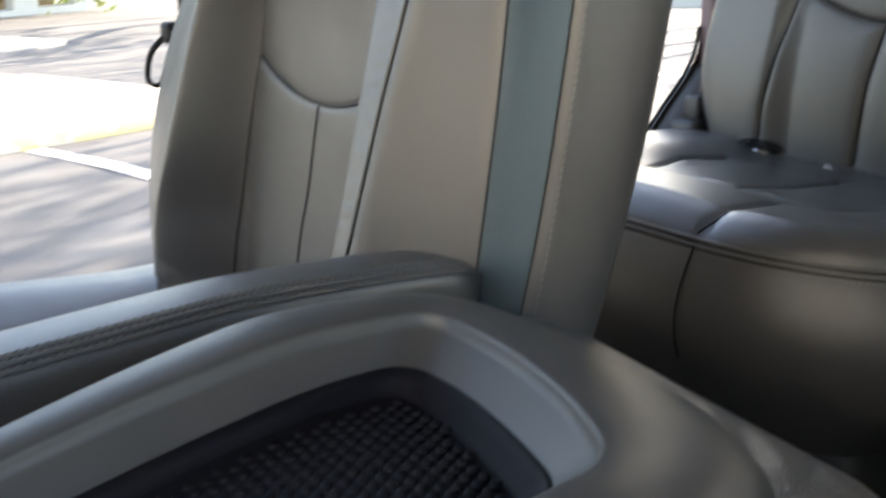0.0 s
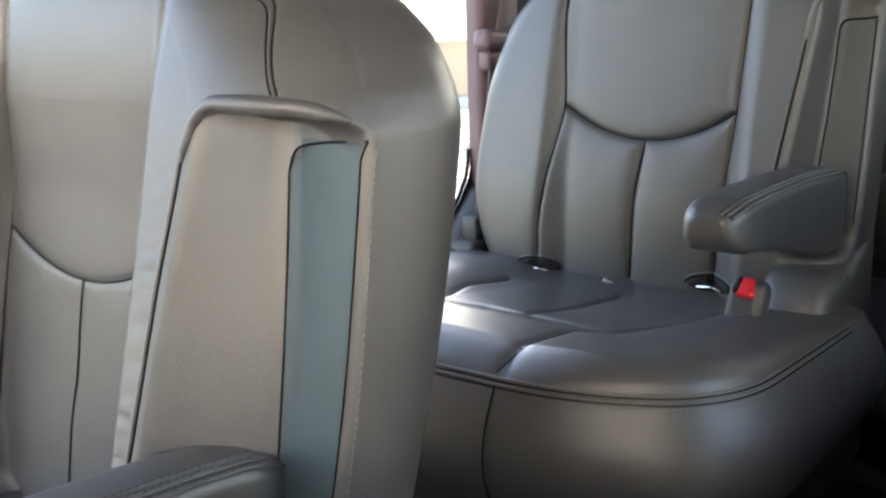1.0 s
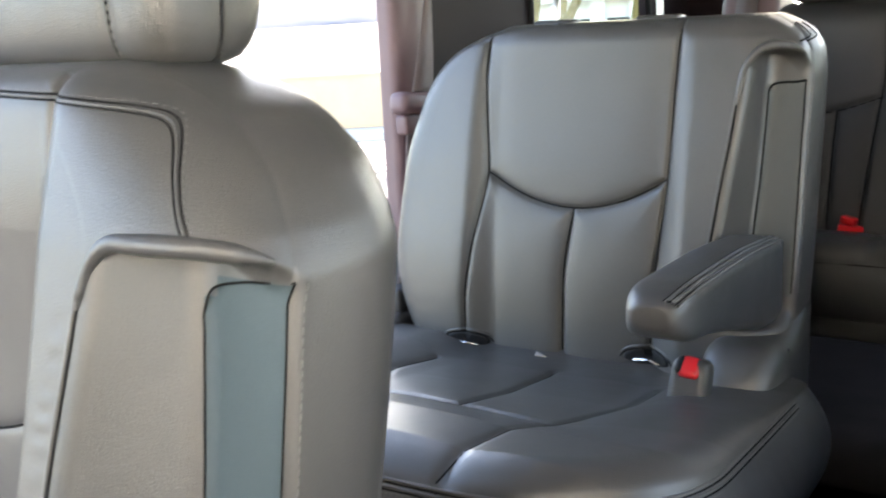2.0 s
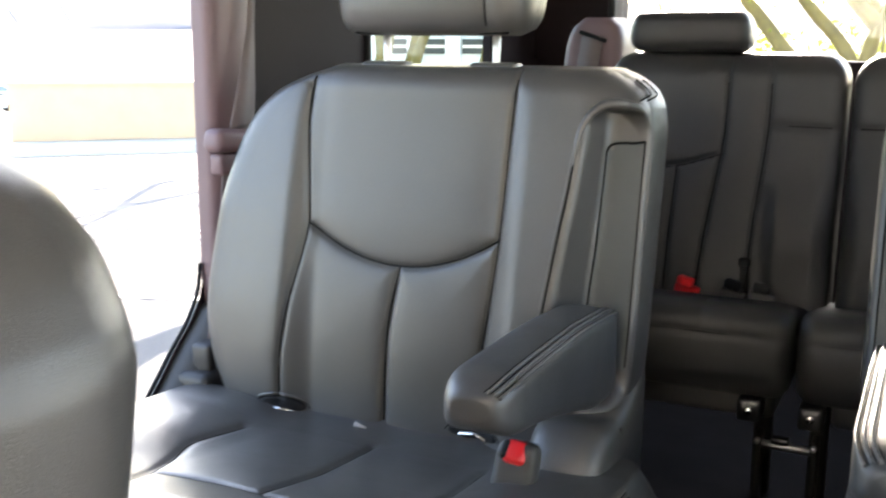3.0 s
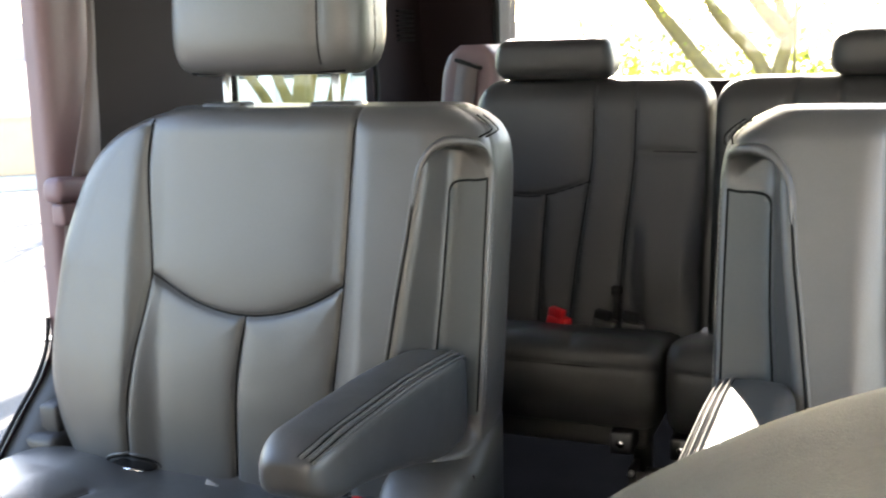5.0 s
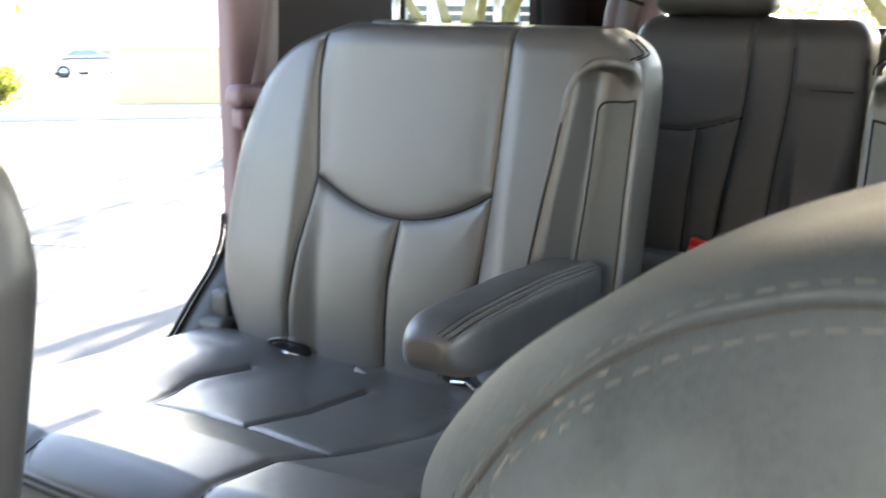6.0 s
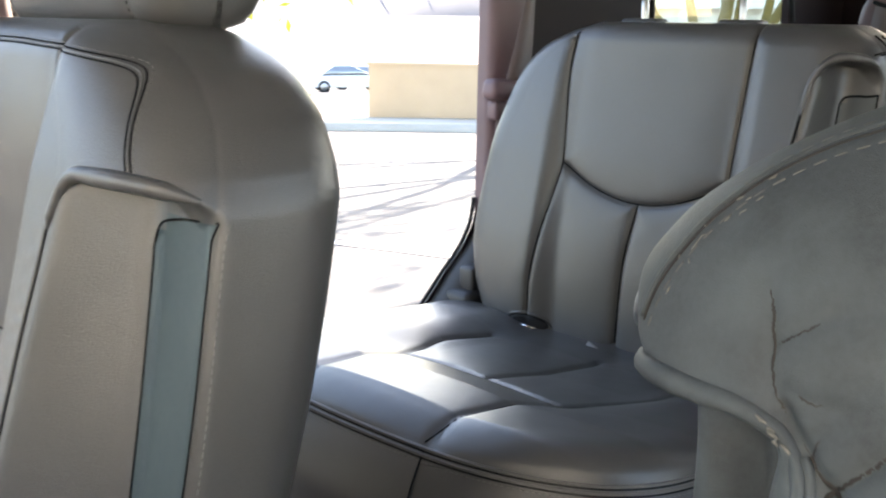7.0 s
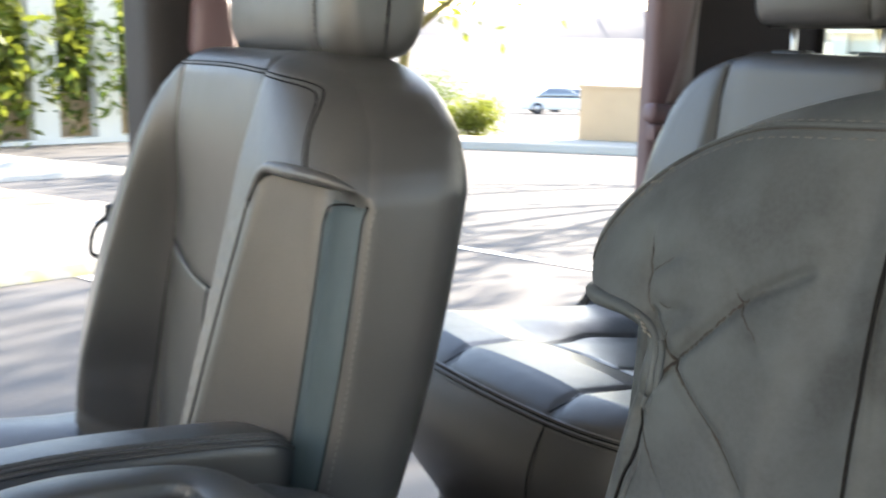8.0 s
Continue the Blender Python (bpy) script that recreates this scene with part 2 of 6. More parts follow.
def spline(points, n):
    """n points along a smooth curve through the given ones."""
    p = np.asarray(points, float)
    q = np.vstack([2 * p[0] - p[1], p, 2 * p[-1] - p[-2]])
    out = []
    for u in np.linspace(0, len(p) - 1, n):
        i = min(int(u), len(p) - 2)
        f = u - i
        a, b, c, d = q[i:i + 4]
        out.append(0.5 * (2 * b + (c - a) * f + (2 * a - 5 * b + 4 * c - d) * f * f + (3 * b - a - 3 * c + d) * f ** 3))
    return np.array(out)


def stitches(points, length=0.0045, gap=0.002, r=0.0006):
    """Short thread dashes along points."""
    p = np.asarray(points, float)
    s = np.r_[0, np.cumsum(np.linalg.norm(np.diff(p, axis=0), axis=1))]
    out, at = [], 0.0
    while at + length < s[-1]:
        q = np.array([[np.interp(at + length * f, s, p[:, k]) for k in range(3)] for f in (0, 0.33, 0.67, 1)])
        out.append(tube(q, [r * 0.6, r, r, r * 0.6], 5))
        at += length + gap
    return join(*out)


def round_poly(points, radii, edge_counts, arc=7):
    """A closed outline with eased corners; always the same number of points for the same counts."""
    p = np.asarray(points, float)
    n = len(p)
    ins, outs = [], []
    for i in range(n):
        a, b, c = p[i - 1], p[i], p[(i + 1) % n]
        la, lc = np.linalg.norm(a - b), np.linalg.norm(c - b)
        ta, tc = min(radii[i], 0.48 * la), min(radii[i], 0.48 * lc)
        ins.append(b + (a - b) / max(la, 1e-6) * ta)
        outs.append(b + (c - b) / max(lc, 1e-6) * tc)
    res = []
    for i in range(n):
        f = np.linspace(0, 1, arc)[:, None]
        res.append((1 - f) ** 2 * ins[i] + 2 * f * (1 - f) * p[i] + f ** 2 * outs[i])
        g = np.linspace(0, 1, edge_counts[i] + 2)[1:-1, None]
        res.append(outs[i] + (ins[(i + 1) % n] - outs[i]) * g)
    return np.vstack(res)


def rbox(x0, x1, y0, y1, z0, z1, r=0.01, seg=3, taper=1.0, m=None):
    """A box with rounded edges; taper: the top's size against the bottom's."""
    bm = bmesh.new()
    bmesh.ops.create_cube(bm, size=1)
    for v in bm.verts:
        f = taper if v.co.z > 0 else 1
        v.co = Vector((v.co.x * (x1 - x0) * f, v.co.y * (y1 - y0) * f, v.co.z * (z1 - z0)))
    bmesh.ops.bevel(bm, geom=bm.edges[:], offset=r, segments=seg, profile=0.5, affect="EDGES")
    mid = Vector(((x0 + x1) / 2, (y0 + y1) / 2, (z0 + z1) / 2))
    bmesh.ops.transform(bm, matrix=Matrix.Translation(mid) @ (m or Matrix()), verts=bm.verts[:])
    return bm


def cyl(p, q, r, n=20, bevel=0.0):
    """A rod from p to q."""
    p, q = np.asarray(p, float), np.asarray(q, float)
    b = min(bevel, r * 0.5)
    ts = [0, b, np.linalg.norm(q - p) - b, np.linalg.norm(q - p)] if b else [0, np.linalg.norm(q - p)]
    d = (q - p) / np.linalg.norm(q - p)
    return tube([p + d * t for t in ts], [r - b, r, r, r - b] if b else r, n)


def slab(points, thick):
    """A flat outline, given in the world, made into a plate along its normal."""
    p = np.asarray(points, float)
    nrm = np.cross(p[1] - p[0], p[2] - p[0])
    nrm = nrm / np.linalg.norm(nrm) * thick
    return loft([p, p + nrm])


def seg_dist(x, z, line):
    """Distance of points to a polyline in the plane."""
    best = np.full(np.shape(x), 9.0)
    for (ax, az), (bx, bz) in zip(line[:-1], line[1:]):
        dx, dz = bx - ax, bz - az
        u = np.clip(((x - ax) * dx + (z - az) * dz) / (dx * dx + dz * dz + 1e-12), 0, 1)
        best = np.minimum(best, np.hypot(x - ax - u * dx, z - az - u * dz))
    return best


def at_z(table, z):
    """A smooth, never overshooting curve through (z, value) pairs."""
    a = np.asarray(table, float)
    x, y = a[:, 0], a[:, 1]
    if len(x) < 3 or z <= x[0] or z >= x[-1]:
        return float(np.interp(z, x, y))
    h, d = np.diff(x), np.diff(y) / np.diff(x)
    m = np.zeros(len(x))
    for k in range(1, len(x) - 1):
        if d[k - 1] * d[k] > 0:
            w1, w2 = 2 * h[k] + h[k - 1], h[k] + 2 * h[k - 1]
            m[k] = (w1 + w2) / (w1 / d[k - 1] + w2 / d[k])
    m[0], m[-1] = d[0], d[-1]
    i = int(np.clip(np.searchsorted(x, z) - 1, 0, len(x) - 2))
    u = (z - x[i]) / h[i]
    return float(y[i] * (2 * u ** 3 - 3 * u * u + 1) + y[i + 1] * (3 * u * u - 2 * u ** 3) + h[i] * (m[i] * (u ** 3 - 2 * u * u + u) + m[i + 1] * (u ** 3 - u * u)))

# ---------------------------------------------------------------- leather seats
class Back:
    """A padded seat back: closed sections stacked upwards. X runs towards the aisle, Y rearwards, z up; sgn mirrors it."""

    def __init__(self, cx, sgn, y_line, z0, z1, wl, xp, xg, yg, xo, yo, depth, lip, floor_of_notch, recess, insert, dome,
                 seams, puff=0.007, dz=0.0, shift=(0, 0, 0), creases=(), front_n=190, rings=230, ic=0.0, lip_drop=0.018, square=0.66, arch_r=0.030, droop=3.0, side=0.0, panel_r=0.011, ripple=0.0, flare=((0.0, 0.0), (1.0, 0.0)), ease=0.02):
        self.cx, self.sgn, self.shift, self.z0, self.z1, self.dz = cx, sgn, np.array(shift, float), z0, z1, dz
        fine = np.linspace(lip - 0.045, lip + 0.006, 46)
        zs = np.unique(np.r_[np.linspace(z0, z1 - dome, rings), fine, z1 - dome * (1 - np.sin(np.linspace(0, np.pi / 2, 22)))])
        counts = [14, front_n, 34, 24, 26, 30]
        arc = 9
        self.front = (1 * arc + counts[0], 2 * arc + counts[0] + counts[1])       # from the outboard front corner to the aisle corner
        # the corner arcs start after the edges before them
        ka, kb = 2 * arc + counts[0] + counts[1], 5 * arc + sum(counts[:4])
        self.k_pipe, self.k_end = ka, kb
        self.k_groove = 3 * arc + sum(counts[:3]) + arc // 2
        self.k_panel = 4 * arc + sum(counts[:4]) + arc // 2
        self.lip_z = None
        self.floor = floor_of_notch or z0
        rings_out = []
        for z in zs:
            w = at_z(wl, z)
            Xp, Xg, Xo, Yg, Yo, D = (at_z(v, z) for v in (xp, xg, xo, yg, yo, depth))
            Xp = min(Xp, Xo - 0.05)
            Xg = min(Xg, Xo - 0.035)
            pts = [(-w + 0.02, D), (-w, ease), (Xp, 0.0), (Xg, Yg), (Xo - 0.004, Yo), (Xo - 0.006, D)]
            pol = round_poly(pts, [0.05, 0.055, 0.010, 0.014, panel_r, 0.055], counts, arc)
            # one front face for all heights, easing back at the outboard edge
            lo, hi = self.front
            xf, was = pol[lo + arc:hi, 0], pol[lo + arc:hi, 1].copy()
            pol[lo + arc:hi, 1] = ease * np.clip((-xf - 0.10) / (w - 0.10), 0, 1) ** (1.5 if ease < 0.03 else 2.2)
            diff = pol[lo + arc:hi, 1] - was
            pol[lo:lo + arc, 1] += diff[0] * np.linspace(0, 1, arc)
            pol[hi:hi + arc, 1] += diff[-1] * np.linspace(1, 0, arc)
            # over the pocket the padding bulges out to the shoulder; its lower edge is the lip
            run = np.linspace(0, 1, kb - ka + 1)[:, None]
            p0, p3 = pol[ka], pol[kb]
            gap = p3 - p0
            p1, p2 = p0 + np.array((gap[0] * square, 0.0)), p3 + np.array((0.004, -gap[1] * square))
            full = (1 - run) ** 3 * p0 + 3 * run * (1 - run) ** 2 * p1 + 3 * run ** 2 * (1 - run) * p2 + run ** 3 * p3
            if self.lip_z is None or z < lip:
                away = full[:, 0] - p0[0]
                r = arch_r
                zl = lip - lip_drop * run[:, 0] ** droop - (r - np.sqrt(np.maximum(r * r - np.clip(r - away, 0, r) ** 2, 0)))
                self.lip_z = zl
            s = smoothstep(self.lip_z - 0.009 - 0.016 * run[:, 0] ** 2, self.lip_z, z)
            if floor_of_notch is not None:
                s = np.maximum(s, 1 - float(smoothstep(floor_of_notch - 0.02, floor_of_notch + 0.02, z)))
            pol[ka:kb + 1] += (full - pol[ka:kb + 1]) * s[:, None]
            # the flank swells a little behind the panel's seam
            flank = np.clip((pol[:, 1] - Yo) / max(D - Yo, 0.02), 0, 1)
            pol[:, 0] += side * np.sin(np.pi * flank) ** 0.8 * (pol[:, 0] > Xo - 0.03)
            # bolsters stand proud of the middle
            B = at_z(recess, z)
            a, b = insert
            mid = 1 - smoothstep(a - 0.004, b, np.abs(pol[:, 0] - ic) - at_z(flare, z) * (pol[:, 0] < ic))
            onfront = smoothstep(ease + 0.04, ease, pol[:, 1])
            pol[:, 1] += B * mid * onfront
            # rounded top
            e = 0.0
            if z > z1 - dome:
                u = (z - (z1 - dome)) / dome
                e = dome * (1 - math.sqrt(max(0.0, 1 - u * u))) * 0.96
            if e > 0:
                cxm, cym = (pol[:, 0].min() + pol[:, 0].max()) / 2, (pol[:, 1].min() + pol[:, 1].max()) / 2
                hx, hy = np.ptp(pol[:, 0]) / 2, np.ptp(pol[:, 1]) / 2
                pol[:, 0] = cxm + (pol[:, 0] - cxm) * (hx - e) / hx
                pol[:, 1] = cym + (pol[:, 1] - cym) * max(0.02, (hy - e) / hy)
            if z < z0 + 0.03:
                f = 1 - 0.10 * (1 - (z - z0) / 0.03) ** 2
                pol[:, 0] *= f
            # padding swells between the seams
            on = smoothstep(0.085, 0.05, pol[:, 1])
            d = np.full(len(pol), 9.0)
            for line in seams:
                d = np.minimum(d, seg_dist(pol[:, 0], np.full(len(pol), z), line))
            swell = puff * (np.exp(-d / 0.024) * 0.42 + np.exp(-d / 0.007) * 0.42 + np.exp(-(d / 0.0030) ** 2) * 0.45)
            for line, deep in creases:
                dc = seg_dist(pol[:, 0], np.full(len(pol), z), line)
                swell = swell + deep * 0.8 * np.exp(-(dc / 0.0026) ** 2) + deep * 0.9 * np.exp(-dc / 0.009)
            pol[:, 1] += swell * on
            k_off = np.arange(len(pol)) - (ka - 7)
            pol[:, 1] += ripple * math.sin(z * 330 + 2.5 * math.sin(z * 47)) * np.exp(-(k_off / 3.0) ** 2) * (0.4 + 0.6 * math.sin(z * 61) ** 2) * float(smoothstep(self.lip_z[0] + 0.004, self.lip_z[0] - 0.02, z))
            y = y_line(z) + pol[:, 1]
            rings_out.append(np.c_[pol[:, 0], y, np.full(len(pol), z)])
        self.R = np.array(rings_out)
        self.zs = zs

    def world(self, p):
        p = np.asarray(p, float)
        return np.stack([self.cx + self.sgn * p[..., 0], p[..., 1], p[..., 2]], -1) + self.shift

    def skin(self):
        """The padding's skin, and apart from it the inset panel at the bottom of the armrest pocket."""
        verts, faces = loft(self.world(self.R), flip=self.sgn > 0)
        n = self.R.shape[1]
        top = self.lip_z[-1] - 0.004
        inset = [f for f in faces if len(f) == 4 and self.k_groove <= min(v % n for v in f) and max(v % n for v in f) <= self.k_panel - 2
                 and self.floor + 0.02 < self.zs[min(f) // n] < top - 0.012 * (min(v % n for v in f) < self.k_groove + 3)]
        used = sorted({v for f in inset for v in f})
        at = {v: k for k, v in enumerate(used)}
        taken = set(inset)
        return (verts, [f for f in faces if f not in taken]), (verts[used], [tuple(at[v] for v in f) for f in inset])

    def on_front(self, line, lift=0.0):
        """Points on the front of the padding, for a line of (X, z)."""
        line = np.asarray(line, float)
        out = []
        lo, hi = self.front[0] - 6, self.k_panel + 3
        for X, z in line:
            i = int(np.argmin(np.abs(self.zs - z)))
            i0 = i if self.zs[i] <= z or i == 0 else i - 1
            i1 = min(i0 + 1, len(self.zs) - 1)
            f = 0 if i1 == i0 else (z - self.zs[i0]) / (self.zs[i1] - self.zs[i0])
            row = self.R[i0, lo:hi] * (1 - f) + self.R[i1, lo:hi] * f
            k = int(np.argmin(np.abs(row[:, 0] - X)))
            y = row[k, 1]
            X = float(np.clip(X, row[:, 0].min(), row[:, 0].max()))
            for m in (k - 1, k + 1):
                if 0 <= m < len(row) and (row[m, 0] - X) * (row[k, 0] - X) < 0:
                    g = (X - row[k, 0]) / (row[m, 0] - row[k, 0])
                    y = row[k, 1] * (1 - g) + row[m, 1] * g
                    break
            out.append((X, y - lift, z))
        return self.world(out)

    def column(self, k, z_from, z_to, off=(0, 0, 0)):
        """The skin's points along one column."""
        rows = (self.zs >= z_from) & (self.zs <= z_to)
        return self.world(self.R[rows, k] + np.array(off))

    def lip_line(self, z_from):
        """The edge of the pocket: up its front corner, round the arch and along the lip to the panel's rear corner."""
        rows = (self.zs >= z_from) & (self.zs < self.lip_z[0] - 0.002)
        up = self.R[rows, self.k_pipe]
        over = []
        for k, z in list(zip(range(self.k_pipe, self.k_end + 1), self.lip_z))[1:]:
            i = min(int(np.searchsorted(self.zs, z)) + 1, len(self.zs) - 1)
            q = self.R[i, k].copy()
            q[2] = z - 0.001
            over.append(q)
        return self.world(up), self.world(np.array(over))


def trim_pocket(back, pad, leather, z_from, arch, worn=False, fat=1.0, cord=1.0):
    """Cord, rolled lip, seams and thread round the pocket that the armrest folds into."""
    up, over = back.lip_line(z_from)
    part("seam", tube(np.vstack([up, over[:4]]) + np.array((0, -0.0004, 0)), 0.0013 * cord), SEAM, pad)
    edge = np.vstack([up[-14:], over if worn else over[:-int(len(over) * 0.22)]])
    along = np.linspace(0, 1, len(edge))
    part("lip_welt", tube(spline(edge[::2], 70), np.interp(np.linspace(0, 1, 70), [0, 0.25, 0.45, 0.8, 1], np.array([0.0008, 0.0032, 0.0042, 0.0038, 0.0012]) * fat), 10), leather, pad, "rolled leather lip")
    corner = back.lip_z[-1] - 0.002
    z_arch = corner - arch
    groove, panel = back.column(back.k_groove, z_from, z_arch), back.column(back.k_panel + (3 if worn else -2), z_from, corner, (0.0, -0.0004, 0.0))
    part("seam", tube(panel, 0.0012 * cord), SEAM, pad)
    part("welt", tube(np.vstack([up, over[:4]]) + np.array((-back.sgn * 0.0032, 0.0002, 0)), 0.0017, 9), leather, pad)
    part("stitching", stitches(back.column(back.k_panel + (7 if worn else 2), z_from, corner, (0.0006, -0.0004, 0))), THREAD, pad)
    # the panel's arched top
    g1, p1 = groove[-1], panel[-1]
    hi = back.column(back.k_groove + 12, z_arch, z_arch + arch * 0.85)[-1]
    hi2 = back.column(back.k_groove + 22, z_arch, corner - 0.001)[-1]
    arched = spline([groove[-6], g1, g1 + (hi - g1) * 0.30 + np.array((0, 0, arch * 0.42)), hi, hi2, p1], 30)
    part("seam", tube(np.vstack([groove[:-6], arched]), 0.0015 * cord), SEAM, pad)
    if worn:
        rng = np.random.default_rng(3)
        for a, b in ((18, 23), (len(edge) - 22, len(edge) - 18)):
            for k in range(a, b):
                q = edge[k] + rng.normal(0, 0.0006, 3) + np.array((0, -0.0030, 0.0006))
                w = edge[min(k + 2, len(edge) - 1)] - edge[k]
                w = w / (np.linalg.norm(w) + 1e-9) * 0.004
                part("fray_and_glint", tube(np.array([q - w * 0.5, q, q + w * 0.4 + rng.normal(0, 0.0006, 3)]), [0.0003, 0.0007, 0.0002], 6), FRAY_GLINT, pad, "pale fray and painted glints on the worn leather edge")
    return edge


def armrest(parent, cx, sgn, y_nose, y_tail, top, bottom, half, shift=(0, 0, 0)):
    """A padded fold-down armrest with a rounded nose; top and bottom are tables over y."""
    ys = np.r_[y_nose + 0.05 * (1 - np.cos(np.linspace(0, np.pi / 2, 16))), np.linspace(y_nose + 0.05, y_tail - 0.05, 40)[1:-1],
               y_tail - 0.05 * (1 - np.sin(np.linspace(0, np.pi / 2, 14)))]
    rings, seam = [], []
    for y in ys:
        zt, zb = at_z(top, y), at_z(bottom, y)
        e = 1.0
        if y < y_nose + 0.05:
            e = math.sqrt(max(0.0, 1 - ((y_nose + 0.05 - y) / 0.05) ** 2))
        if y > y_tail - 0.05:
            e = min(e, math.sqrt(max(0.0, 1 - ((y - y_tail + 0.05) / 0.05) ** 2)))
        e = max(e, 0.05)
        mid = zt - 0.45 * (zt - zb)
        zt2, zb2, h = mid + (zt - mid) * (0.35 + 0.65 * e), mid + (zb - mid) * (0.25 + 0.75 * e), half * (0.45 + 0.55 * e)
        pol = round_poly([(-h, zb2), (h, zb2), (h, zt2 - 0.004), (-h, zt2 - 0.004)], [0.014, 0.016, 0.013, 0.018], [8, 10, 14, 10], 8)
        pol[:, 1] += 0.004 * np.cos(np.clip(pol[:, 0] / half, -1, 1) * np.pi / 2) * (pol[:, 1] > mid)
        rings.append(np.c_[pol[:, 0], np.full(len(pol), y), pol[:, 1]])
        seam.append((h, zt2, y))
    w = lambda p: np.stack([cx + sgn * np.asarray(p)[..., 0], np.asarray(p)[..., 1], np.asarray(p)[..., 2]], -1) + np.array(shift)  # noqa: E731
    arm = part("armrest", loft(w(np.array(rings)), flip=sgn > 0), LEATHER, parent, "padded grey leather armrest folded down")
    along = seam[5:-5]
    for k in range(3):                                # three stitched ridges along the inner top edge
        line = [(h - 0.0015 - 0.0062 * k, y, zt - 0.0052 + 0.0040 * math.sqrt(k / 2)) for h, zt, y in along]
        part("ridge", tube(w(np.array(line)), 0.0017, 9), LEATHER, arm)
        low = [(a - 0.0031, y, z + 0.0010) for a, y, z in line]
        part("seam", tube(w(np.array(low)), 0.0005), SEAM, arm)
        part("stitching", stitches(w(np.array([(a, y, z + 0.0021) for a, y, z in line])), 0.0045, 0.0015, 0.0006), THREAD, arm)
    return arm


def headrest(parent, cx, y, z0, z1, half, thick, posts, y_post, z_seat, seam_x=None, tilt=0.0):
    """A padded head restraint on two steel posts."""
    rings = []
    for u in np.linspace(0, 1, 26):
        a = (u - 0.5) * 2
        e = (1 - abs(a) ** 4.5) ** (1 / 2.6) if abs(a) < 1 else 0.0
        e = max(e, 0.12)
        hw = half * (0.80 + 0.20 * e) * (1.0 - 0.06 * u)
        ht = thick * (0.30 + 0.70 * e)
        pol = round_poly([(-hw, ht), (-hw, -ht), (hw, -ht), (hw, ht)], [0.03, 0.035, 0.035, 0.03], [10, 40, 10, 30], 9)
        pol[:, 1] += 0.010 * (pol[:, 0] / half) ** 2 * (pol[:, 1] < 0)
        z = z0 + (z1 - z0) * u
        if seam_x:
            d = abs(pol[:, 0] - seam_x)
            pol[:, 1] += 0.004 * np.exp(-d / 0.006) * (pol[:, 1] < 0)
        rings.append(np.c_[cx + pol[:, 0], y + tilt * (z - z0) + pol[:, 1], np.full(len(pol), z)])
    pad = part("head_restraint", loft(rings, flip=True), LEATHER, parent)
    if seam_x:
        for sx in (seam_x,):
            pts = [(cx + sx, y + tilt * (z1 - z0) * u - thick * (0.30 + 0.70 * max((1 - abs(2 * u - 1) ** 4.5), 0) ** (1 / 2.6)) + 0.010 * (sx / half) ** 2 + 0.003, z0 + (z1 - z0) * u)
                   for u in np.linspace(0.06, 0.94, 24)]
            part("seam", tube(pts, 0.0011), SEAM, pad)
            part("stitching", stitches([(a + 0.004, b - 0.0025, c) for a, b, c in pts]), THREAD, pad)
    # welt under the pad
    part("seam", tube([(cx - half * 0.78 + 2 * half * 0.78 * u, y - thick * 0.42, z0 + 0.004) for u in np.linspace(0, 1, 12)], 0.002), SEAM, pad)
    for px in posts:
        part("post", cyl((px, y_post, z_seat - 0.05), (px, y_post, z0 + 0.03), 0.0052, 16), POST, parent, "bright steel head restraint post")
        part("post_sleeve", rbox(px - 0.032, px + 0.032, y_post - 0.018, y_post + 0.018, z_seat - 0.012, z_seat + 0.007, 0.006, 3),
             PLASTIC, parent)


# ---- second-row captain's chairs
S2_SMILE = [(x, 0.747 + (x / 0.139) ** 2 * 0.046) for x in np.linspace(-0.139, 0.139, 25)]
S2_LEFT = [(-0.150, 1.0), (-0.153, 0.93), (-0.141, 0.794), (-0.160, 0.69), (-0.170, 0.61), (-0.172, 0.50)]
S2_RIGHT = [(0.146, 1.0), (0.143, 0.93), (0.139, 0.794), (0.129, 0.69), (0.122, 0.62), (0.120, 0.50)]
S2_MID = [(0.0, 0.748), (-0.012, 0.66), (-0.016, 0.50)]


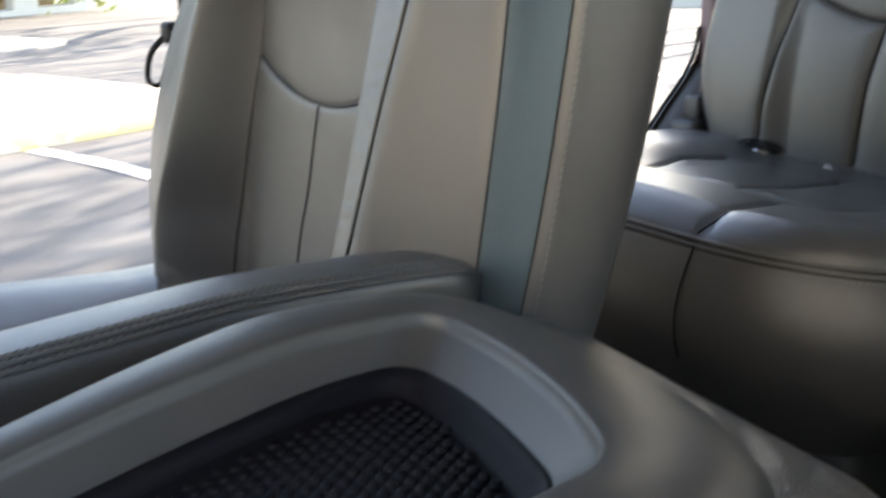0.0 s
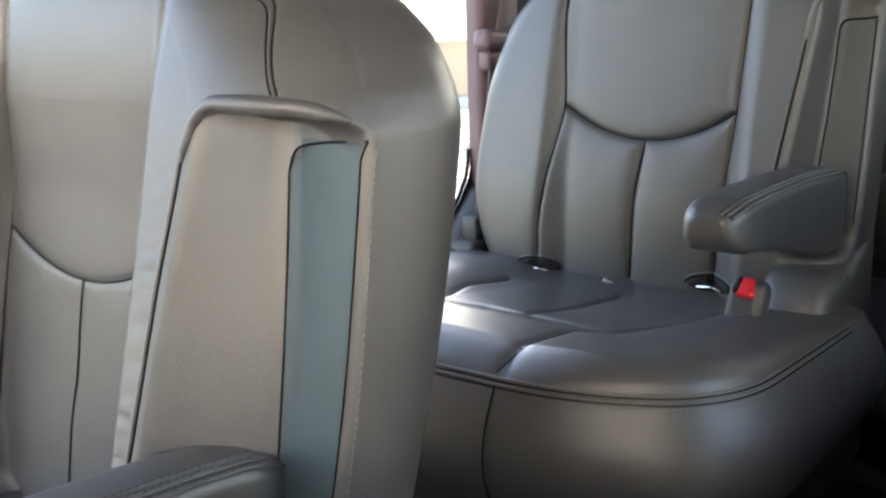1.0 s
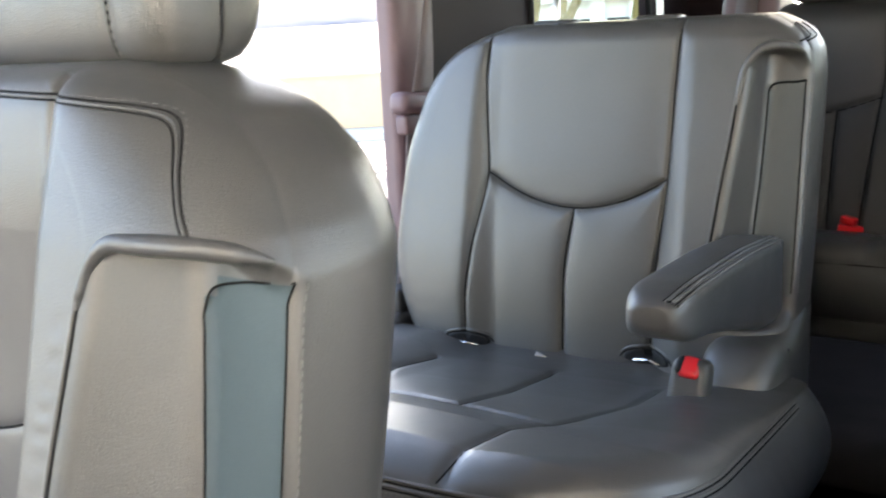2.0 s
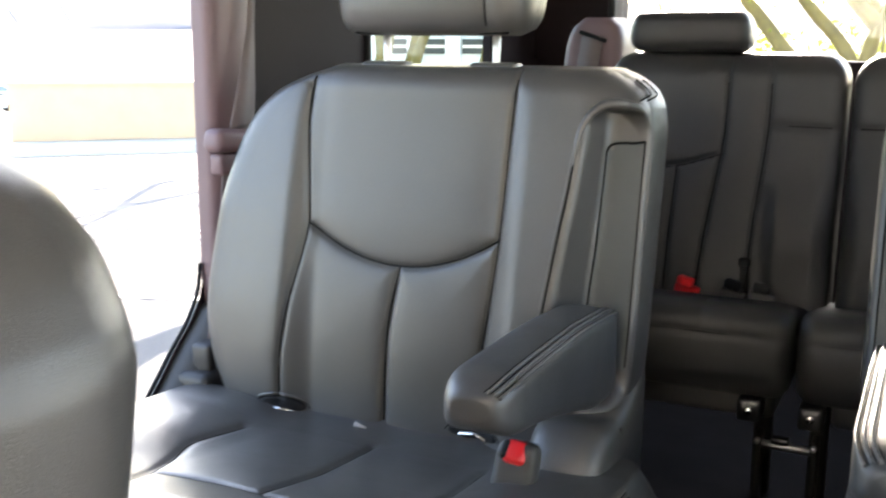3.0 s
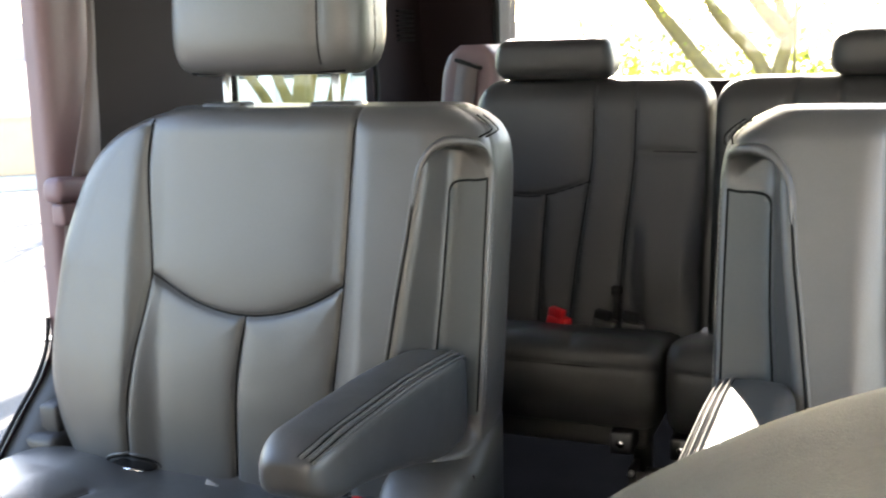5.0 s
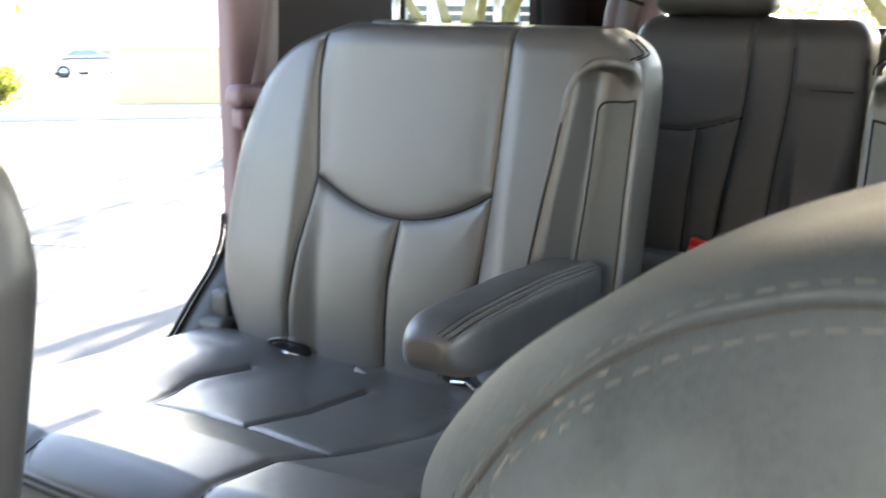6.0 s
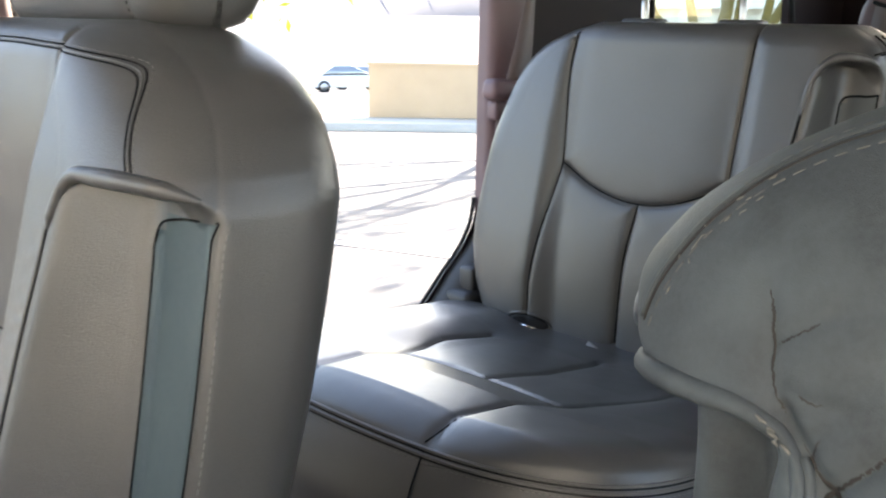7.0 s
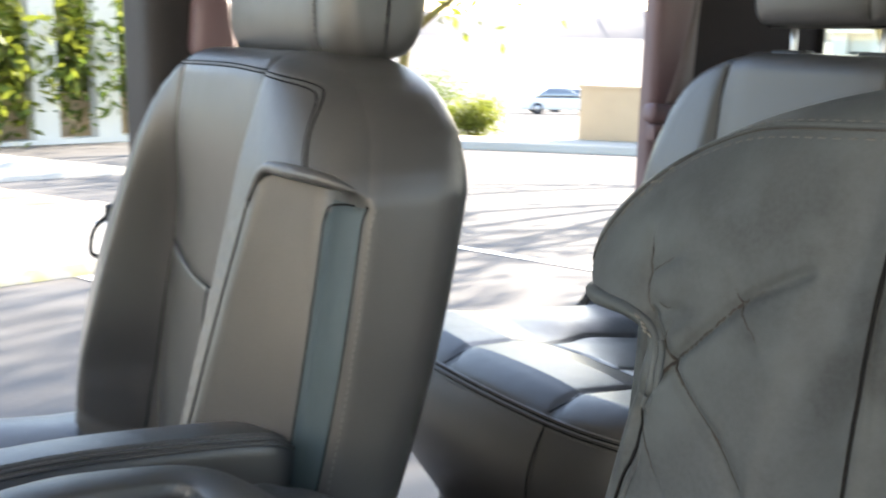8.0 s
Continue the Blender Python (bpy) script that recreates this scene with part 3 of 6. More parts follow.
def cushion(parent, cx, sgn, outline, radii, counts, z_top, z_seam, z_low, seams, shift=(0, 0, 0), puff=0.0075, tuck=0.05, bulge=0.040):
    """A seat cushion: a skirt, a welt round its edge and a quilted top. outline in (X, y)."""
    plan = round_poly(outline, radii, [3 * k for k in counts], 27)
    c = plan.mean(0)
    rings = []
    for u in np.linspace(0, 1, 26):                      # the skirt, leaning in towards the floor
        zs = z_seam(plan[:, 1])
        z = z_low + (zs - z_low) * u
        inset = tuck * (1 - u) ** 2.2 - bulge * math.sin(math.pi * u ** 1.2)
        q = plan + (c - plan) / np.linalg.norm(c - plan, axis=1)[:, None] * inset
        rings.append(np.c_[q, z])
    for u in np.linspace(0, 1, 120)[1:]:                 # the top, from the welt to the middle
        s = 1 - u
        q = c + (plan - c) * max(s, 0.004)
        edge = 1 - s
        rim = np.clip(edge / 0.16, 0, 1)
        z = z_seam(q[:, 1]) * (1 - rim) + z_top(q[:, 0], q[:, 1]) * rim
        z = np.where(rim < 1, z_seam(plan[:, 1]) + (z_top(q[:, 0], q[:, 1]) - z_seam(plan[:, 1])) * np.sqrt(1 - (1 - rim) ** 2), z)
        near = np.array([seg_dist(q[:, 0], q[:, 1], line) for line in seams])
        dip = 1 - np.prod(1 - np.exp(-near / 0.040), axis=0)
        z = z - puff * (dip + np.exp(-(near.min(0) / 0.006) ** 2) * 0.30)
        rings.append(np.c_[q, z])
    w = lambda p: np.stack([cx + sgn * np.asarray(p)[..., 0], np.asarray(p)[..., 1], np.asarray(p)[..., 2]], -1) + np.array(shift)  # noqa: E731
    pad = part("seat_cushion", loft(w(np.array(rings)), cap_start=False, flip=sgn < 0), LEATHER, parent)
    n = len(plan)
    keep = [k for k in range(n) if plan[k, 1] < outline[0][1] - 0.10]
    ks = sorted(keep)
    # keep one unbroken run round the front
    run = max(np.split(np.array(ks), np.where(np.diff(ks) > 1)[0] + 1), key=len)
    skirt = np.array(rings[:26])

    def round_skirt(u, out):
        """A line round the front of the skirt at the height u of it, a little proud."""
        i = min(int(u * 25), 24)
        q = skirt[i, run] * (1 - (u * 25 - i)) + skirt[i + 1, run] * (u * 25 - i)
        way = (q[:, :2] - c) / np.linalg.norm(q[:, :2] - c, axis=1)[:, None]
        return w(np.c_[q[:, :2] + way * out, q[:, 2]])
    for u in (0.999, 0.974):
        part("welt", tube(round_skirt(u, 0.0008), 0.0018), PIPING, pad)
    for u in (0.9865, 0.961):
        part("seam", tube(round_skirt(u, 0.0002), 0.0009), SEAM, pad)
    part("stitching", stitches(round_skirt(0.948, 0.0004), 0.004, 0.0025, 0.0006), THREAD, pad)
    for line in seams:
        pts = []
        pl = spline(line, max(12, int(40 * len(line) / 4)))
        for X, y in pl:
            pts.append((X, y, float(z_top(np.array(X), np.array(y))) - puff * 1.30 - 0.0002))
        part("seam", tube(w(np.array(pts)), 0.0010), SEAM, pad)
    return pad


def captain_chair(cx, sgn, shift, label, group):
    root = thing("captain_chair", (cx, 0.95 + shift[1], 0.20), label, "seat", group)
    back = Back(cx, sgn, lambda z: 1.148 + 0.20 * (z - 0.54) + 0.10 * max(0, z - 0.80) ** 1.4 + 0.018 * max(0, (0.70 - z) / 0.15) ** 2, 0.44, 1.004,
                wl=[(0.44, 0.262), (0.52, 0.285), (0.60, 0.313), (0.66, 0.322), (0.80, 0.312), (0.88, 0.292), (0.93, 0.270), (0.965, 0.237), (0.985, 0.20), (1.0, 0.17)],
                xp=[(0.60, 0.208), (0.72, 0.221), (0.80, 0.231), (0.87, 0.240), (0.94, 0.245), (1.0, 0.232)], xg=[(0.60, 0.238), (0.73, 0.246), (0.80, 0.251), (0.92, 0.254)], yg=[(0.60, 0.072), (0.70, 0.066), (0.92, 0.056)],
                xo=[(0.44, 0.285), (0.50, 0.300), (0.60, 0.307), (0.70, 0.311), (0.92, 0.312), (0.955, 0.308), (0.975, 0.298), (1.0, 0.275)], yo=[(0.60, 0.067), (0.92, 0.057)], depth=[(0.44, 0.13), (0.6, 0.165), (0.85, 0.165), (1.0, 0.14)],
                lip=0.967, floor_of_notch=0.62, recess=[(0.44, 0.012), (0.6, 0.022), (0.8, 0.018), (0.93, 0.010), (1.0, 0.002)], insert=(0.125, 0.175),
                dome=0.030, seams=[S2_SMILE, S2_LEFT, S2_RIGHT, S2_MID], puff=0.0085, shift=shift, arch_r=0.046, lip_drop=0.046, droop=5.0, side=0.008)
    skin, inset = back.skin()
    pad = part("backrest", skin, LEATHER, root)
    part("pocket_panel", inset, VINYL_LIT, pad, "grey vinyl panel in the armrest pocket, coloured as brightly lit")
    for line in (S2_SMILE, spline(S2_LEFT, 60), spline(S2_RIGHT, 60), spline(S2_MID, 40)):
        line = [(a, b) for a, b in line if 0.46 < b < 0.990]
        part("seam", tube(back.on_front(line, 0.0004), 0.0013), SEAM, pad)
    # cord and thread round the armrest pocket
    trim_pocket(back, pad, LEATHER, 0.645, 0.014, fat=1.5)
    # shoulder seam from the pocket over the top
    rim = back.on_front([(0.294, 0.968), (0.299, 0.973), (0.301, 0.979), (0.300, 0.985), (0.296, 0.991)], 0.001)
    for dx in (0.0, 0.008):
        part("stitching", stitches(rim + np.array((sgn * dx, 0, 0))), THREAD, pad)
        part("seam", tube(spline(rim + np.array((sgn * (dx + 0.003), 0, 0)), 12), 0.0011), SEAM, pad)
    # recliner cover below the armrest
    cov = []
    for y in np.linspace(1.095, 1.315, 30):
        u = (y - 1.095) / 0.22
        zt = 0.60 + 0.05 * smoothstep(0.45, 0.95, u)
        e = math.sqrt(max(0.003, 1 - max(0, 1 - u / 0.30) ** 2))
        f = math.sqrt(max(0.003, 1 - max(0, (u - 0.85) / 0.15) ** 2))
        h = 0.050 * (0.5 + 0.5 * e) * (0.6 + 0.4 * f)
        zb = 0.43
        zc = zb + (zt - zb) * (0.55 + 0.45 * e)
        pol = round_poly([(-h, zb), (h * 0.92, zb), (h, zc), (-h, zc)], [0.01, 0.02, 0.035, 0.03], [6, 10, 8, 8], 8)
        cov.append(np.c_[cx + sgn * (0.264 + pol[:, 0]), np.full(len(pol), y + shift[1]), pol[:, 1] + shift[2]])
    cover = part("recliner_cover", loft(cov, flip=sgn > 0), LEATHER, root)
    part("seam", tube([(cx + sgn * (0.263 + 0.0475), 1.20 + shift[1] + 0.01 * math.sin(z * 9), z) for z in np.linspace(0.45, 0.585, 14)], 0.0013), SEAM, cover)
    armrest(root, cx + sgn * 0.259, sgn, 0.862 + shift[1], 1.240 + shift[1],
            [(0.78, 0.724), (0.85, 0.736), (0.92, 0.741), (1.05, 0.740), (1.15, 0.734), (1.23, 0.727)], [(0.78, 0.700), (0.85, 0.682), (0.92, 0.676), (1.00, 0.660), (1.08, 0.640), (1.15, 0.622), (1.23, 0.618)], 0.039)
    # cushion
    zt = lambda X, y: np.interp(y, [0.66, 0.72, 0.80, 0.88, 1.0, 1.12, 1.25], [0.586, 0.604, 0.598, 0.576, 0.553, 0.536, 0.53]) + 0.018 * smoothstep(0.13, 0.24, np.abs(X)) * smoothstep(0.8, 1.0, y)  # noqa: E731
    zs = lambda y: np.interp(y, [0.66, 0.75, 0.95, 1.2], [0.574, 0.572, 0.560, 0.545])  # noqa: E731
    side = [(0.113, 0.672), (0.118, 0.74), (0.128, 0.84), (0.152, 0.93), (0.176, 1.0), (0.172, 1.10)]
    seams = [side, [(-a, b) for a, b in side], [(-0.136, 0.885), (-0.06, 0.895), (0.02, 0.89), (0.134, 0.872)], [(0.0, 0.893), (0.008, 1.0), (0.004, 1.13)]]
    cushion(root, cx, sgn, [(-0.335, 1.20), (-0.338, 0.74), (-0.20, 0.682), (0.0, 0.668), (0.20, 0.674), (0.342, 0.755), (0.342, 1.20)],
            [0.05, 0.09, 0.10, 0.15, 0.12, 0.10, 0.05], [30, 10, 20, 20, 10, 30, 40], zt, zs, 0.335, seams, shift)
    part("front_seam", tube([(cx + sgn * (0.113 + 0.008 * (1 - u)), 0.671 + shift[1] + 0.05 * (1 - u) ** 2.2 - 0.0405 * math.sin(math.pi * u ** 1.2), 0.335 + 0.237 * u) for u in np.linspace(0.45, 0.99, 22)], 0.0012), SEAM, root)
    # base
    part("seat_base", rbox(cx - 0.27, cx + 0.27, 0.76 + shift[1], 1.24 + shift[1], 0.20, 0.345, 0.03, 3), PLASTIC_DARK, root)
    part("side_shield", rbox(cx + sgn * 0.315 - 0.022, cx + sgn * 0.315 + 0.022, 0.90 + shift[1], 1.22 + shift[1], 0.33, 0.505, 0.018, 4, 0.9), PLASTIC_DARK, root, "dark moulded plastic side shield")
    for lx in (-0.24, 0.24):
        part("leg", tube(spline([(cx + lx, 0.80 + shift[1], 0.205), (cx + lx * 1.02, 0.86 + shift[1], 0.26), (cx + lx * 0.96, 0.95 + shift[1], 0.34)], 10), 0.017, 10), SEAL, root, "black tubular seat leg")
    # head restraint
    hx = cx + sgn * 0.016
    headrest(root, hx, 1.300 + shift[1], 1.043, 1.255, 0.140, 0.056, (hx - 0.080, hx + 0.080), 1.308 + shift[1], 1.002, 0.085, 0.08)
    # child-seat anchors and tag
    for ax, az in ((-0.168, 0.550), (0.120, 0.556)):
        p = back.on_front([(ax, az)], 0.001)[0]
        lens = [(0.036 * math.cos(a), 0.011 * math.sin(a) * (1.25 if math.sin(a) > 0 else 0.75)) for a in np.linspace(0, 2 * math.pi, 28, endpoint=False)]
        rings = [back.on_front([(ax + f * u, az - 0.010 + f * v) for u, v in lens], lift) for f, lift in ((1.0, 0.0), (0.96, 0.0018), (0.80, 0.0020), (0.3, 0.0020))]
        anc = part("anchor_pocket", loft(rings), SEAL, root, "dark slot of a child-seat anchor")
        hood = back.on_front([(ax + 0.041 * math.cos(a), az - 0.009 + 0.017 * math.sin(a)) for a in np.linspace(0.12, math.pi - 0.12, 26)], -0.0004)
        part("anchor_hood", tube(hood, np.interp(np.linspace(0, 1, 26), [0, 0.2, 0.8, 1], [0.0005, 0.0022, 0.0022, 0.0005]), 9), LEATHER, anc, "rolled leather hood")
        part("seam", tube(hood + np.array((0, -0.0006, -0.0034)), 0.0009, 7), SEAM, anc)
        bar = back.on_front([(ax - 0.020, az - 0.012), (ax, az - 0.0125), (ax + 0.020, az - 0.014)], 0.0050)
        part("anchor_bar", tube(bar, 0.0023, 10), CHROME, anc, "bright steel anchor bar")
    p = back.on_front([(-0.040, 0.531)], 0.004)[0]
    part("fabric_tag", rbox(p[0] - 0.010, p[0] + 0.010, p[1] - 0.012, p[1] - 0.009, p[2] - 0.006, p[2] + 0.006, 0.001, 2, 1.0, Matrix.Rotation(0.4, 4, "Y")), TAG, root, "small white fabric tag")
    # buckle
    b = Vector((cx + sgn * 0.230, 1.050 + shift[1], 0.560 + shift[2]))
    tilt = Matrix.Rotation(radians(-14), 4, "X") @ Matrix.Rotation(radians(6 * sgn), 4, "Y")
    rings = []
    for u in np.linspace(0, 1, 22):
        e = math.sqrt(max(0.02, 1 - max(0, (u - 0.86) / 0.14) ** 2))
        hx, hy = 0.0245 * (0.82 + 0.18 * math.sin(math.pi * min(1, u * 0.75))) * (0.75 + 0.25 * e), 0.0165 * (0.7 + 0.3 * e)
        pol = round_poly([(-hx, -hy), (hx, -hy), (hx, hy), (-hx, hy)], [0.012] * 4, [3, 2, 3, 2], 6)
        z = -0.060 + 0.105 * u
        rings.append([tuple(b + tilt @ Vector((x, y, z - 0.010 * (x * sgn < 0) * max(0, u - 0.8)))) for x, y in pol])
    buckle = part("seat_belt_buckle", loft(rings), PLASTIC, root, "dark plastic seat belt buckle with red button")
    lean = tilt @ Matrix.Rotation(radians(-30), 4, "X")

    def on_buckle(name, x0, x1, z0, z1, y0, mt, label="", soft=0.005):
        o = b + tilt @ Vector((0, -0.010, 0.030))
        return part(name, rbox(o.x + x0, o.x + x1, o.y - y0, o.y + 0.008, o.z + z0, o.z + z1, soft, 4, 0.9, lean), mt, buckle, label)
    on_buckle("release_button", -0.004 * sgn - 0.0105, -0.004 * sgn + 0.0185, -0.010, 0.018, 0.0085, RED, "bright red release button", 0.0078)
    on_buckle("tongue_slot", -0.010 * sgn - 0.007, -0.010 * sgn + 0.004, -0.006, 0.017, 0.0095, SEAL)
    return root


captain_chair(-0.44, 1, (0, 0, 0), "grey leather second-row captain's chair with folded-down padded armrest", "second-row captain's chairs")
captain_chair(0.441, -1, (0, -0.012, -0.005), "grey leather captain's chair with sunlit folded-down armrest", "second-row captain's chairs")

# ---- front bucket seats
F_SMILE = [(x - 0.008, 0.742 + (x / 0.140) ** 2 * 0.048) for x in np.linspace(-0.119, 0.142, 25)]
F_LEFT = [(-0.092, 1.0), (-0.098, 0.93), (-0.127, 0.79), (-0.150, 0.68), (-0.168, 0.60), (-0.170, 0.50)]
F_RIGHT = [(0.132, 1.0), (0.134, 0.93), (0.134, 0.79), (0.118, 0.68), (0.102, 0.60), (0.095, 0.50)]
F_MID = [(-0.012, 0.742), (-0.025, 0.66), (-0.040, 0.60), (-0.052, 0.50)]


def bucket_seat(cx, sgn, shift, leather, label, worn=False):
    root = thing("bucket_seat", (cx, 0.10 + shift[1], 0.20), label, "seat", "front bucket seats")
    creases = []
    if worn:
        creases = [([(0.216, 0.835), (0.222, 0.862), (0.216, 0.872), (0.211, 0.880), (0.203, 0.888), (0.195, 0.897), (0.182, 0.912), (0.172, 0.920), (0.155, 0.930)], 0.0034),
                   ([(0.228, 0.899), (0.219, 0.889), (0.211, 0.881), (0.202, 0.875), (0.193, 0.869), (0.176, 0.858), (0.160, 0.842), (0.148, 0.820)], 0.0026),
                   ([(0.188, 0.924), (0.182, 0.912), (0.178, 0.908), (0.170, 0.902), (0.166, 0.897)], 0.0011),
                   ([(0.241, 0.932), (0.237, 0.925), (0.235, 0.917), (0.232, 0.905), (0.227, 0.895)], 0.0016), ([(0.235, 0.915), (0.228, 0.920), (0.217, 0.928)], 0.0012),
                   ([(0.226, 0.905), (0.220, 0.903), (0.214, 0.904)], 0.0011), ([(0.215, 0.897), (0.218, 0.888), (0.222, 0.883)], 0.0011), ([(0.225, 0.863), (0.212, 0.845), (0.197, 0.830)], 0.0014),
                   ([(0.226, 0.899), (0.216, 0.901), (0.206, 0.905)], 0.0008), ([(0.222, 0.893), (0.214, 0.896), (0.208, 0.901)], 0.0006)]
    back = Back(cx, sgn, lambda z: 0.243 + 0.263 * (z - 0.75) + 0.25 * max(0, z - 0.90) ** 1.3, 0.50, 1.008,
                wl=[(0.50, 0.217), (0.56, 0.254), (0.60, 0.282), (0.65, 0.302), (0.70, 0.308), (0.76, 0.301), (0.84, 0.266), (0.90, 0.230), (0.95, 0.190), (0.98, 0.162), (1.01, 0.14)],
                xp=[(0.60, 0.215), (0.80, 0.228), (0.897, 0.226), (1.0, 0.14)] if worn else [(0.60, 0.182), (0.66, 0.188), (0.78, 0.198), (0.86, 0.208), (0.897, 0.211), (1.0, 0.13)], xg=[(0.60, 0.232), (0.87, 0.242)] if worn else [(0.60, 0.258), (0.68, 0.256), (0.765, 0.253), (0.88, 0.247)], yg=[(0.60, 0.098), (0.64, 0.094), (0.87, 0.064)] if worn else [(0.60, 0.074), (0.68, 0.070), (0.765, 0.065), (0.88, 0.057)],
                xo=[(0.50, 0.262), (0.60, 0.272), (0.70, 0.278), (0.86, 0.284), (0.885, 0.290), (0.905, 0.307), (0.92, 0.311), (0.94, 0.301), (0.955, 0.285), (0.972, 0.258), (0.985, 0.230), (0.995, 0.203), (1.008, 0.16)] if worn else [(0.50, 0.300), (0.60, 0.314), (0.70, 0.320), (0.80, 0.324), (0.88, 0.326), (0.905, 0.320), (0.92, 0.312), (0.94, 0.299), (0.955, 0.282), (0.972, 0.258), (0.985, 0.230), (0.995, 0.203), (1.008, 0.16)], yo=[(0.60, 0.076), (0.88, 0.048)] if worn else [(0.60, 0.080), (0.70, 0.074), (0.80, 0.063), (0.88, 0.053)], depth=[(0.50, 0.20), (0.7, 0.215), (0.88, 0.195), (1.0, 0.15)] if worn else [(0.50, 0.185), (0.7, 0.192), (0.88, 0.180), (1.0, 0.15)],
                lip=0.899 if worn else 0.908, lip_drop=0.012 if worn else 0.026, floor_of_notch=None, recess=[(0.50, 0.115), (0.62, 0.096), (0.74, 0.074), (0.82, 0.057), (0.88, 0.038), (0.94, 0.018), (1.0, 0.004)], insert=(0.127, 0.163), ic=-0.006,
                dome=0.030, seams=[F_SMILE, F_LEFT, F_RIGHT, F_MID], puff=0.008, shift=shift, creases=creases, rings=230, front_n=190, side=0.0 if worn else 0.012, panel_r=0.018 if worn else 0.011, ripple=0.0 if worn else 0.0005, flare=((0.50, 0.030), (0.60, 0.034), (0.68, 0.018), (0.79, 0.0), (0.93, -0.026), (1.0, -0.030)), ease=0.045)
    skin, inset = back.skin()
    pad = part("backrest", skin, leather, root)
    part("pocket_panel", inset, leather if worn else VINYL, pad, "" if worn else "blue-grey vinyl panel in the armrest pocket")
    for line in (F_SMILE, spline(F_LEFT, 60), spline(F_RIGHT, 60), spline(F_MID, 40)):
        line = [(a, b) for a, b in line if 0.52 < b < 0.985]
        part("seam", tube(back.on_front(line, 0.0004), 0.0010), SEAM, pad)
    trim_pocket(back, pad, leather, 0.55, 0.022, worn, 1.0 if worn else 1.7, 0.62)
    # shoulder seam with its double row of thread
    if worn:
        up = [(0.286, 0.910), (0.281, 0.925), (0.273, 0.940), (0.262, 0.953), (0.249, 0.963), (0.230, 0.973), (0.20, 0.982), (0.15, 0.986), (0.08, 0.988), (0.0, 0.988), (-0.10, 0.986)]
    else:
        up = [(0.272, 0.909), (0.264, 0.922), (0.254, 0.943), (0.246, 0.958), (0.238, 0.968), (0.228, 0.974), (0.212, 0.978), (0.19, 0.981), (0.15, 0.985), (0.10, 0.988), (0.05, 0.990), (-0.03, 0.990), (-0.12, 0.988)]
    line = spline(up, 110)
    away = np.gradient(line, axis=0)
    away = np.c_[-away[:, 1], away[:, 0]] / np.linalg.norm(away, axis=1)[:, None] * -1
    for off in ((0.0,) if worn else (0.0, 0.0036)):
        part("seam", tube(back.on_front(line + away * off, 0.0), 0.0006 if worn else 0.0008), CREASE if worn else SEAM, pad)
    part("welt", tube(back.on_front(line + away * 0.0018, -0.0004), 0.0012), leather, pad)
    part("stitching", stitches(back.on_front(line + away * (0.0034 if worn else 0.0055), 0.0), 0.0042, 0.0026, 0.00045), THREAD_OLD if worn else THREAD, pad)
    if worn:
        part("stitching", stitches(back.on_front(line - away * 0.0034, 0.0), 0.0042, 0.0026, 0.00045), THREAD_OLD, pad)
        rng = np.random.default_rng(8)
        for k in rng.integers(8, 44, 18):                  # pale flecks: the seam's rubbed edge and the glints painted along it
            q = back.on_front(line[k:k + 3] + away[k:k + 3] * rng.uniform(-0.008, 0.003), 0.0002)
            part("fray_and_glint", tube(q + rng.normal(0, 0.0003, q.shape), np.array([0.00015, rng.uniform(0.0002, 0.0005), 0.00015]), 6), FRAY_GLINT, pad, "pale fray and painted glints on the worn leather edge")
    for line, deep in creases:
        if deep < 0.001:
            continue
        rng = np.random.default_rng(int(deep * 1e5))
        path = spline(line, 60)
        path[1:-1] += rng.normal(0, 0.0002, (58, 2))
        fat = 0.00015 + 0.00034 * (deep / 0.001)
        pts = back.on_front(path, -0.7 * fat)
        part("crease", tube(pts, fat * np.interp(np.linspace(0, 1, 60), [0, 0.25, 0.75, 1], [0.3, 1.0, 0.9, 0.3]) * rng.uniform(0.9, 1.1, 60)), CREASE, pad, "dark crack in the worn leather")
    armrest(root, cx + sgn * (0.245 if worn else 0.234), sgn, -0.16 + shift[1], 0.300 + shift[1],
            [(-0.2 + shift[1], 0.672), (-0.10 + shift[1], 0.686), (0.05 + shift[1], 0.687), (0.20 + shift[1], 0.676), (0.32 + shift[1], 0.658)],
            [(-0.2 + shift[1], 0.650), (-0.05 + shift[1], 0.615), (0.15 + shift[1], 0.585), (0.32 + shift[1], 0.570)], 0.050 if worn else 0.036)
    zt = lambda X, y: np.interp(y, [-0.3, -0.2, 0.0, 0.2, 0.35], [0.555, 0.565, 0.54, 0.51, 0.50]) + 0.02 * smoothstep(0.13, 0.24, np.abs(X))  # noqa: E731
    zs = lambda y: np.interp(y, [-0.3, 0.3], [0.54, 0.515])  # noqa: E731
    side = [(0.12, -0.29), (0.13, -0.15), (0.16, 0.0), (0.17, 0.18)]
    cushion(root, cx, sgn, [(-0.29, 0.32), (-0.29, -0.24), (-0.18, -0.30), (0.0, -0.31), (0.16, -0.30), (0.19, -0.24), (0.19, 0.32)],
            [0.05, 0.08, 0.10, 0.15, 0.10, 0.06, 0.05], [30, 10, 16, 16, 10, 30, 40], zt, zs, 0.33, [side, [(-a, b) for a, b in side], [(-0.15, 0.0), (0.15, 0.0)], [(0.0, 0.0), (0.0, 0.24)]], (0, shift[1], shift[2]))
    part("seat_base", rbox(cx - 0.24, cx + 0.18 if sgn > 0 else cx + 0.24, -0.22 + shift[1], 0.30 + shift[1], 0.20, 0.35, 0.03, 3), PLASTIC_DARK, root)
